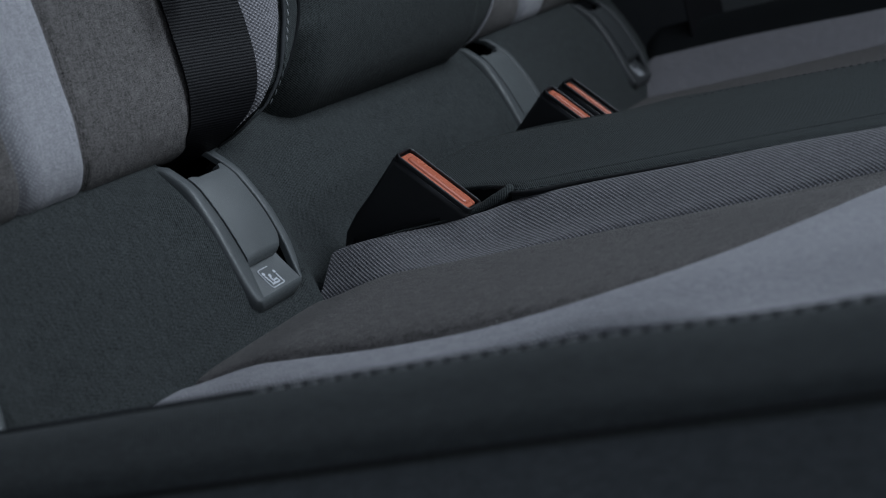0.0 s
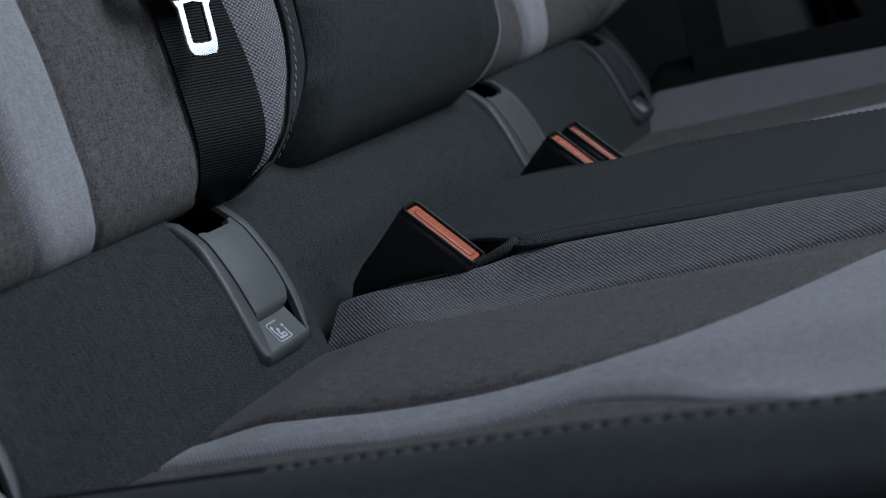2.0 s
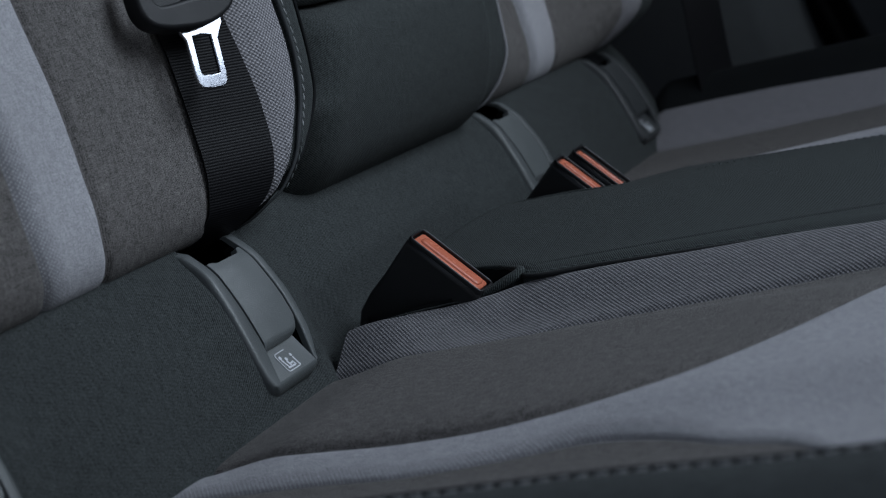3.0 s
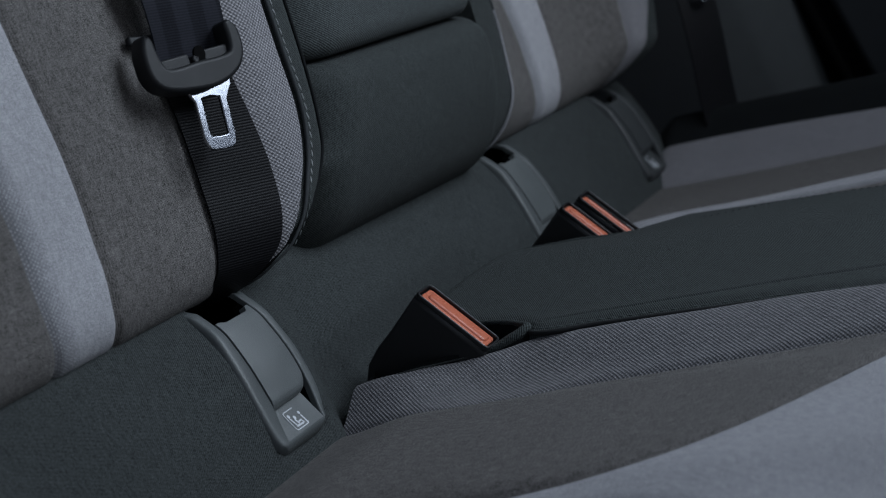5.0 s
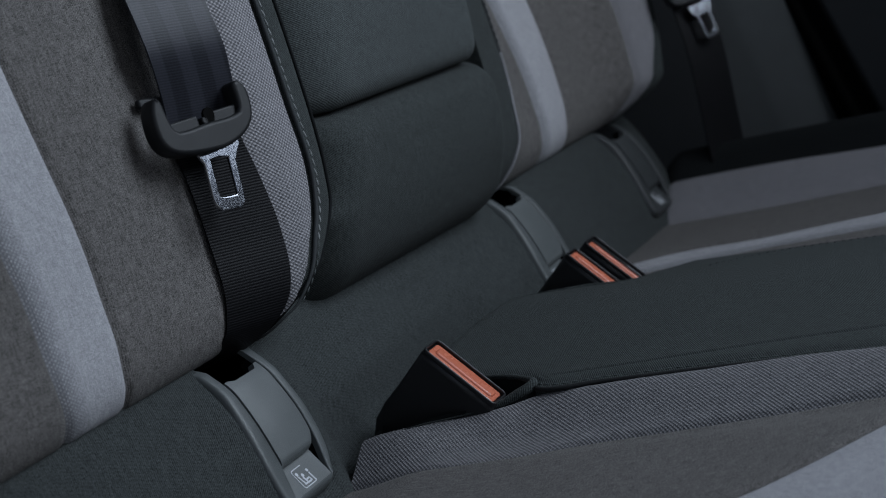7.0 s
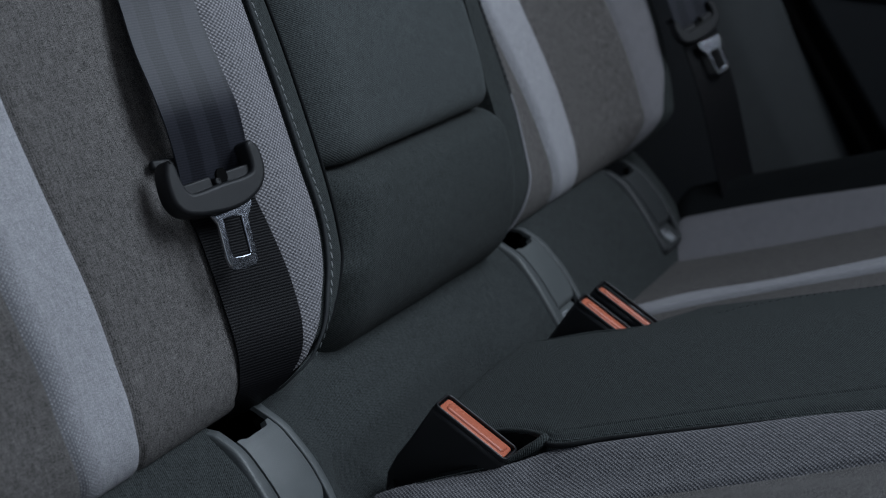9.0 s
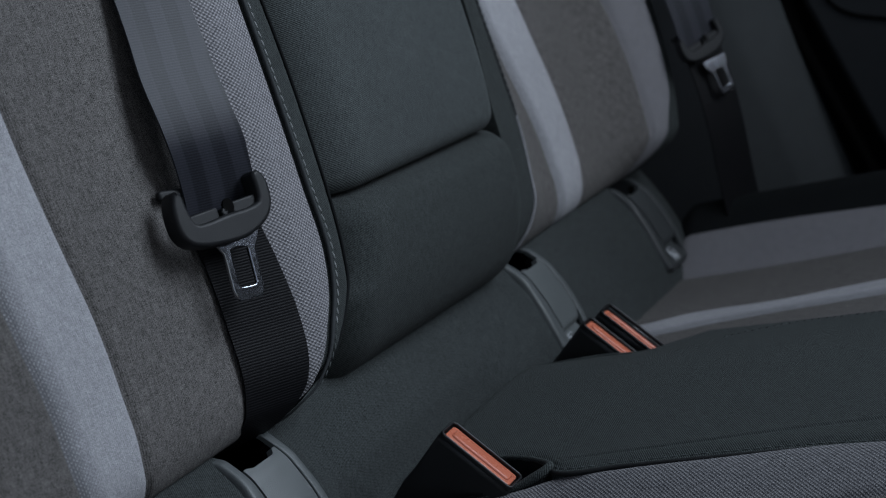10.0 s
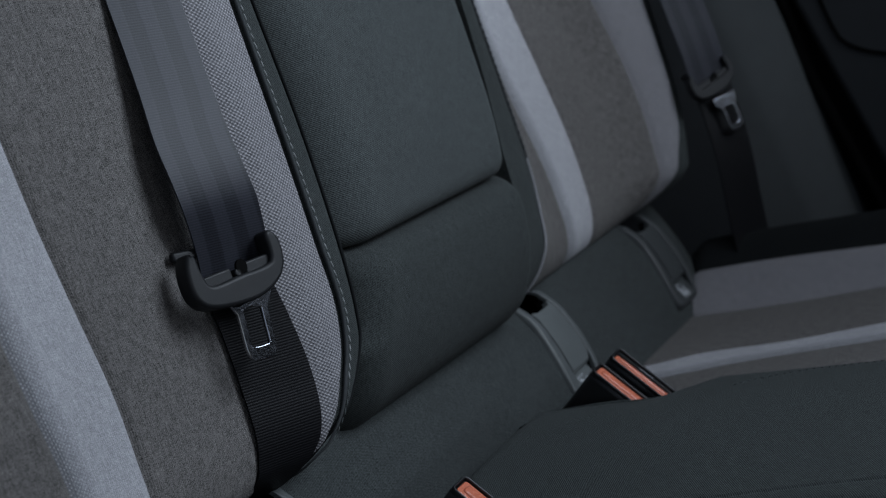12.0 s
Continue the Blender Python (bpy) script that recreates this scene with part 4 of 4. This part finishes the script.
def belt(label, upper, lower, centre, across, along, tilt=0.0, size=1.0):
    t = thing("seat_belt", label, "seat belt", "seat belts")
    for name, keys in (("webbing", upper), ("lower_webbing", lower)):
        rows = smooth_path(keys, 70)
        path = [((a + c) / 2, (b + d) / 2, z) for z, a, b, c, d in rows]
        half = [((c - a) / 2, (d - b) / 2, tilt * (c - a) / 2) for z, a, b, c, d in rows]
        part(name, ribbon(path, half, (0.0004, 0.0013, 0)), WEB_LIGHT if name == "webbing" else WEB_SHADED, t, "striped black webbing" if name == "webbing" else "ribbed webbing with its shade painted in")
    ex = Vector(across).normalized()
    ey = Vector(along).normalized()
    ey = (ey - ex * ey.dot(ex)).normalized()
    ez = ex.cross(ey)
    m = Matrix((ex, ey, ez)).transposed().to_4x4()
    m.translation = Vector(centre)

    def swept(*pts):
        """Evenly spaced places on a smooth line through a few."""
        run = np.r_[0, np.cumsum([math.hypot(q[0] - w[0], q[1] - w[1]) for q, w in zip(pts, pts[1:])])]
        fx, fy = curve(*zip(run, [q[0] for q in pts])), curve(*zip(run, [q[1] for q in pts]))
        return [(float(fx(d)), float(fy(d))) for d in np.linspace(0, run[-1], 34)]

    # a bow that is deeper at its middle, with one arm longer than the other
    outer = swept((-0.0340, 0.0068), (-0.0364, 0.0010), (-0.0372, -0.0090), (-0.0355, -0.0188), (-0.0310, -0.0246), (-0.0245, -0.0272), (-0.0100, -0.0285), (0.0110, -0.0270), (0.0235, -0.0222), (0.0310, -0.0165), (0.0350, -0.0095), (0.0358, 0.0000), (0.0342, 0.0075), (0.0302, 0.0115))
    inner = swept((-0.0318, 0.0072), (-0.0290, 0.0052), (-0.0268, -0.0040), (-0.0243, -0.0115), (-0.0225, -0.0136), (-0.0190, -0.0139), (-0.0007, -0.0113), (0.0225, -0.0082), (0.0250, -0.0070), (0.0258, -0.0045), (0.0258, 0.0025), (0.0252, 0.0100), (0.0262, 0.0116))
    g = m @ pose(-0.0085 * size, -0.002 + 0.03 * (1 - size), -0.005) @ Matrix.Scale(size, 4)
    loop = part("tongue_grip", strip_bm(outer, inner, 0.0140, 0.0026, 4), LOOP, t, "matt black plastic grip")
    loop.matrix_world = g
    for cx, cy, w in ((-0.0138, -0.0112, 0.0215), (0.0172, -0.0074, 0.0200)):
        bar = part("slot_bar", box_bm((w, 0.0085, 0.006), (0, 0, 0), 0.0013), LOOP, loop)
        bar.matrix_world = g @ pose(cx, cy, 0.0070, 0, 0, 7)
    knob = part("slot_knob", outline_bm([(0.0026 * math.cos(k * 0.3927), 0.0026 * math.sin(k * 0.3927)) for k in range(16)], 0.006, 0.0010, segments=3), LOOP, loop)
    knob.matrix_world = g @ pose(0.0010, -0.0095, 0.0050)
    # flat black disc painted as the shade of a recess
    hole = part("slot_shade", outline_bm([(0.0040 * math.cos(k * 0.3927), 0.0048 * math.sin(k * 0.3927)) for k in range(16)], 0.002), VOID, loop, "black disc painting the shade of the recess")
    hole.matrix_world = g @ pose(0.0042, -0.0066, 0.0090)
    top_bar = part("top_bar", box_bm((0.064, 0.006, 0.005), (0, 0, 0), 0.0018), LOOP, loop)
    top_bar.matrix_world = g @ pose(0, 0.0080, -0.0060)
    plate = [(-0.0180, -0.0145), (-0.0178, -0.0240), (-0.0150, -0.0270), (-0.0116, -0.0325), (-0.0114, -0.0535), (-0.0105, -0.0585), (-0.0080, -0.0612), (0.0, -0.062),
             (0.0080, -0.0612), (0.0105, -0.0585), (0.0114, -0.0535), (0.0116, -0.0325), (0.0150, -0.0270), (0.0172, -0.0240), (0.0180, -0.0145), (0.0, -0.0145)]
    slot = [(-0.0068, -0.0305), (-0.0068, -0.032), (-0.0068, -0.034), (-0.0068, -0.036), (-0.0068, -0.050), (-0.0066, -0.0525), (-0.0055, -0.0535), (0.0, -0.0538),
            (0.0055, -0.0535), (0.0066, -0.0525), (0.0068, -0.050), (0.0068, -0.036), (0.0068, -0.034), (0.0068, -0.032), (0.0068, -0.0305), (0.0, -0.0295)]
    steel = part("tongue", outline_bm(plate, 0.0026, 0.0006, hole=slot), STEEL, t, "polished steel tongue")
    steel.matrix_world = m @ pose(0.0002, -0.0035 - 0.03 * (1 - size), -0.0028) @ Matrix.Scale(size, 4)
    return t


belt("black seat belt with steel tongue hanging over the backrest",
     [(0.600, 0.0095, 0.0255, 0.0575, 0.0055), (0.612, 0.0078, 0.0255, 0.0545, 0.0050), (0.63, 0.0030, 0.0255, 0.0500, 0.0046), (0.645, -0.0008, 0.0267, 0.0475, 0.0057), (0.66, -0.0012, 0.0315, 0.0462, 0.0105), (0.685, 0.0016, 0.0430, 0.0483, 0.0217), (0.71, 0.0088, 0.0545, 0.0523, 0.0330), (0.765, 0.0210, 0.0797, 0.0632, 0.0572), (0.98, 0.055, 0.172, 0.098, 0.148)],
     [(0.445, 0.006, 0.045, 0.030, 0.030), (0.456, 0.0090, 0.0200, 0.0350, 0.0070), (0.473, 0.0112, 0.0025, 0.0460, -0.0125), (0.485, 0.0125, 0.0005, 0.0535, -0.0185), (0.50, 0.0142, 0.0015, 0.0583, -0.0195), (0.53, 0.0163, 0.010, 0.0625, -0.0125), (0.565, 0.0155, 0.0195, 0.0605, -0.0015), (0.59, 0.012, 0.026, 0.056, 0.006), (0.612, 0.008, 0.0275, 0.052, 0.009)],
     (0.0265, 0.0095, 0.6135), (0.074, -0.027, -0.004), (0.0, 0.33, 0.94))
belt("black seat belt hanging at the far side of the bench",
     [(z, 0.8145 - 0.0200, y + 0.0125, 0.8145 + 0.0200, y - 0.0125) for z, y in ((0.588, -0.058), (0.62, -0.0485), (0.666, -0.0315), (0.98, 0.085))],
     [(z, 0.823 - 0.0190, y + 0.0135, 0.823 + 0.0190, y - 0.0100) for z, y in ((0.40, -0.102), (0.437, -0.094), (0.53, -0.0755), (0.60, -0.052))],
     (0.8180, -0.0620, 0.5915), (0.802, -0.540, 0.257), (0.012, 0.375, 0.925), 0.3, 0.78)

# ---- side of the cabin ----
lining = thing("side_lining", "dark grey moulded side lining beside the far seat", "car trim")
s, v = grid(40, 30)
z = 0.36 + 0.75 * v
front = -0.190 + 0.38 * (z - 0.36)
rear = curve((0.36, -0.090), (0.42, -0.068), (0.47, -0.052), (0.52, -0.044), (0.59, -0.030), (0.645, -0.012), (1.11, 0.09))(z)
y = front + (rear - front) * s
x = 0.975 - 0.10 * ss(y, -0.22, 0.10) + 0.05 * (z - 0.45) ** 2 + 0.04 * np.clip((front + 0.05 - y) / 0.05, 0, 1) ** 2
part("lining_panel", sheet(np.stack([x, y, z], 2), (0.02, 0, 0)), SIDE_GREY, lining)
# dark sheet added to paint the shade of the gap
part("gap_sheet", sheet(np.stack([x[-1:] + 0.004 - 0.06 * np.array([[0.0], [0.5], [1.0]]), y[-1:] + np.array([[-0.01], [0.08], [0.17]]), np.repeat(z[-1:], 3, 0)], 2), (0.02, 0, 0)), DOOR_DARK, lining, "dark sheet painting the shade behind the belt")
part("edge_seal", tube_bm([(float(x[0, k]) + 0.012, float(y[0, k]) - 0.006, float(z[0, k])) for k in range(30)], 0.007), VOID, lining, "black rubber edge seal")
door = thing("far_door", "closed black inner door panel with moulded recess", "car door")
card = part("door_card", outline_bm([(-1.09, 0.25), (-0.317, 0.25), (-0.180, 0.50), (-0.1, 0.645), (0.118, 1.04), (-1.09, 1.04)], 0.04, 0.008, segments=3), DOOR_DARK, door)
card.matrix_world = Matrix(((0, 0, 1, 0.980), (1, 0, 0, 0), (0, 1, 0, 0), (0, 0, 0, 1)))
recess = curve((-0.42, 0.583), (-0.30, 0.584), (-0.20, 0.588), (-0.167, 0.595), (-0.150, 0.607), (-0.1318, 0.645), (-0.112, 0.70))
# black cord paints the recess shadow on the flat door card
part("recess_shadow", tube_bm([(0.9795, float(q), float(recess(q))) for q in np.linspace(-0.42, -0.112, 40)], 0.0022), VOID, door, "black cord painting the shadow along the moulded recess")
part("door_seal", tube_bm([(0.995, -0.10 + 0.55 * q + 0.028, 0.645 + q) for q in np.linspace(-0.38, 0.36, 14)], 0.008), VOID, door, "rubber door seal")
part("arm_shelf", box_bm((0.07, 0.5, 0.05), (0.96, -0.6, 0.6), 0.015), TRIM_DARK, door)

# ---- cabin shell ----
def slab(name, size, centre, material, label, category):
    return tagged(link(name, box_bm(size, centre, 0.004), material), label, category, kind="structure")


slab("floor", (1.5, 1.9, 0.04), (0.32, -0.65, 0.08), CARPET, "dark carpeted cabin floor", "floor")
slab("wall_rear", (1.6, 0.04, 1.0), (0.32, 0.36, 0.65), TRIM_DARK, "dark lining behind the backrests", "wall")
slab("wall_far", (0.04, 2.2, 1.25), (1.06, -0.6, 0.65), TRIM_DARK, "dark cabin side wall", "wall")
slab("seat_base", (1.15, 0.42, 0.16), (0.24, -0.24, 0.20), TRIM_DARK, "black base under the rear bench", "seat base")
slab("roof_rear", (1.6, 0.5, 0.04), (0.32, 0.12, 1.30), ROOF, "grey headliner at the rear", "ceiling")
# Unseen slab, its edge set to dim the far seat.
slab("roof_far", (0.31, 1.2, 0.04), (0.935, -0.685, 1.30), ROOF, "unseen grey headliner slab cutting lamp light on the far side", "ceiling")
slab("roof_front", (1.6, 0.3, 0.04), (0.32, -1.44, 1.30), ROOF, "grey headliner at the front", "ceiling")
# Unseen wall, raised so that the steel tongue reflects dark.
slab("wall_front", (1.6, 0.08, 1.0), (0.32, -1.55, 0.58), TRIM_DARK, "unseen dark wall closing the cabin front and darkening reflections", "wall")
# Unseen slab added to keep lamp light off the far cushion.
slab("wall_light_block", (0.52, 0.12, 0.53), (0.68, -0.80, 0.595), TRIM_DARK, "unseen dark slab added to shade the far cushion", "wall")
# Unseen wall added to hide the low sky and reflect light inside.
slab("wall_near", (0.1, 8.0, 1.2), (-3.2, -0.5, 0.1), BOUNCE_WALL, "unseen pale grey wall added to block low sky and bounce light", "wall")
# Unseen slab, its edge set to dim the near backrest.
slab("roof_near", (0.49, 2.2, 0.04), (-0.175, -0.55, 1.32), ROOF, "unseen grey headliner slab cutting lamp light beside the door", "ceiling")
# Unseen ground, pale so that it reflects light upwards.
slab("ground", (40, 40, 0.05), (0, 0, -0.2), BOUNCE_GROUND, "unseen grey ground made pale to bounce light", "ground")
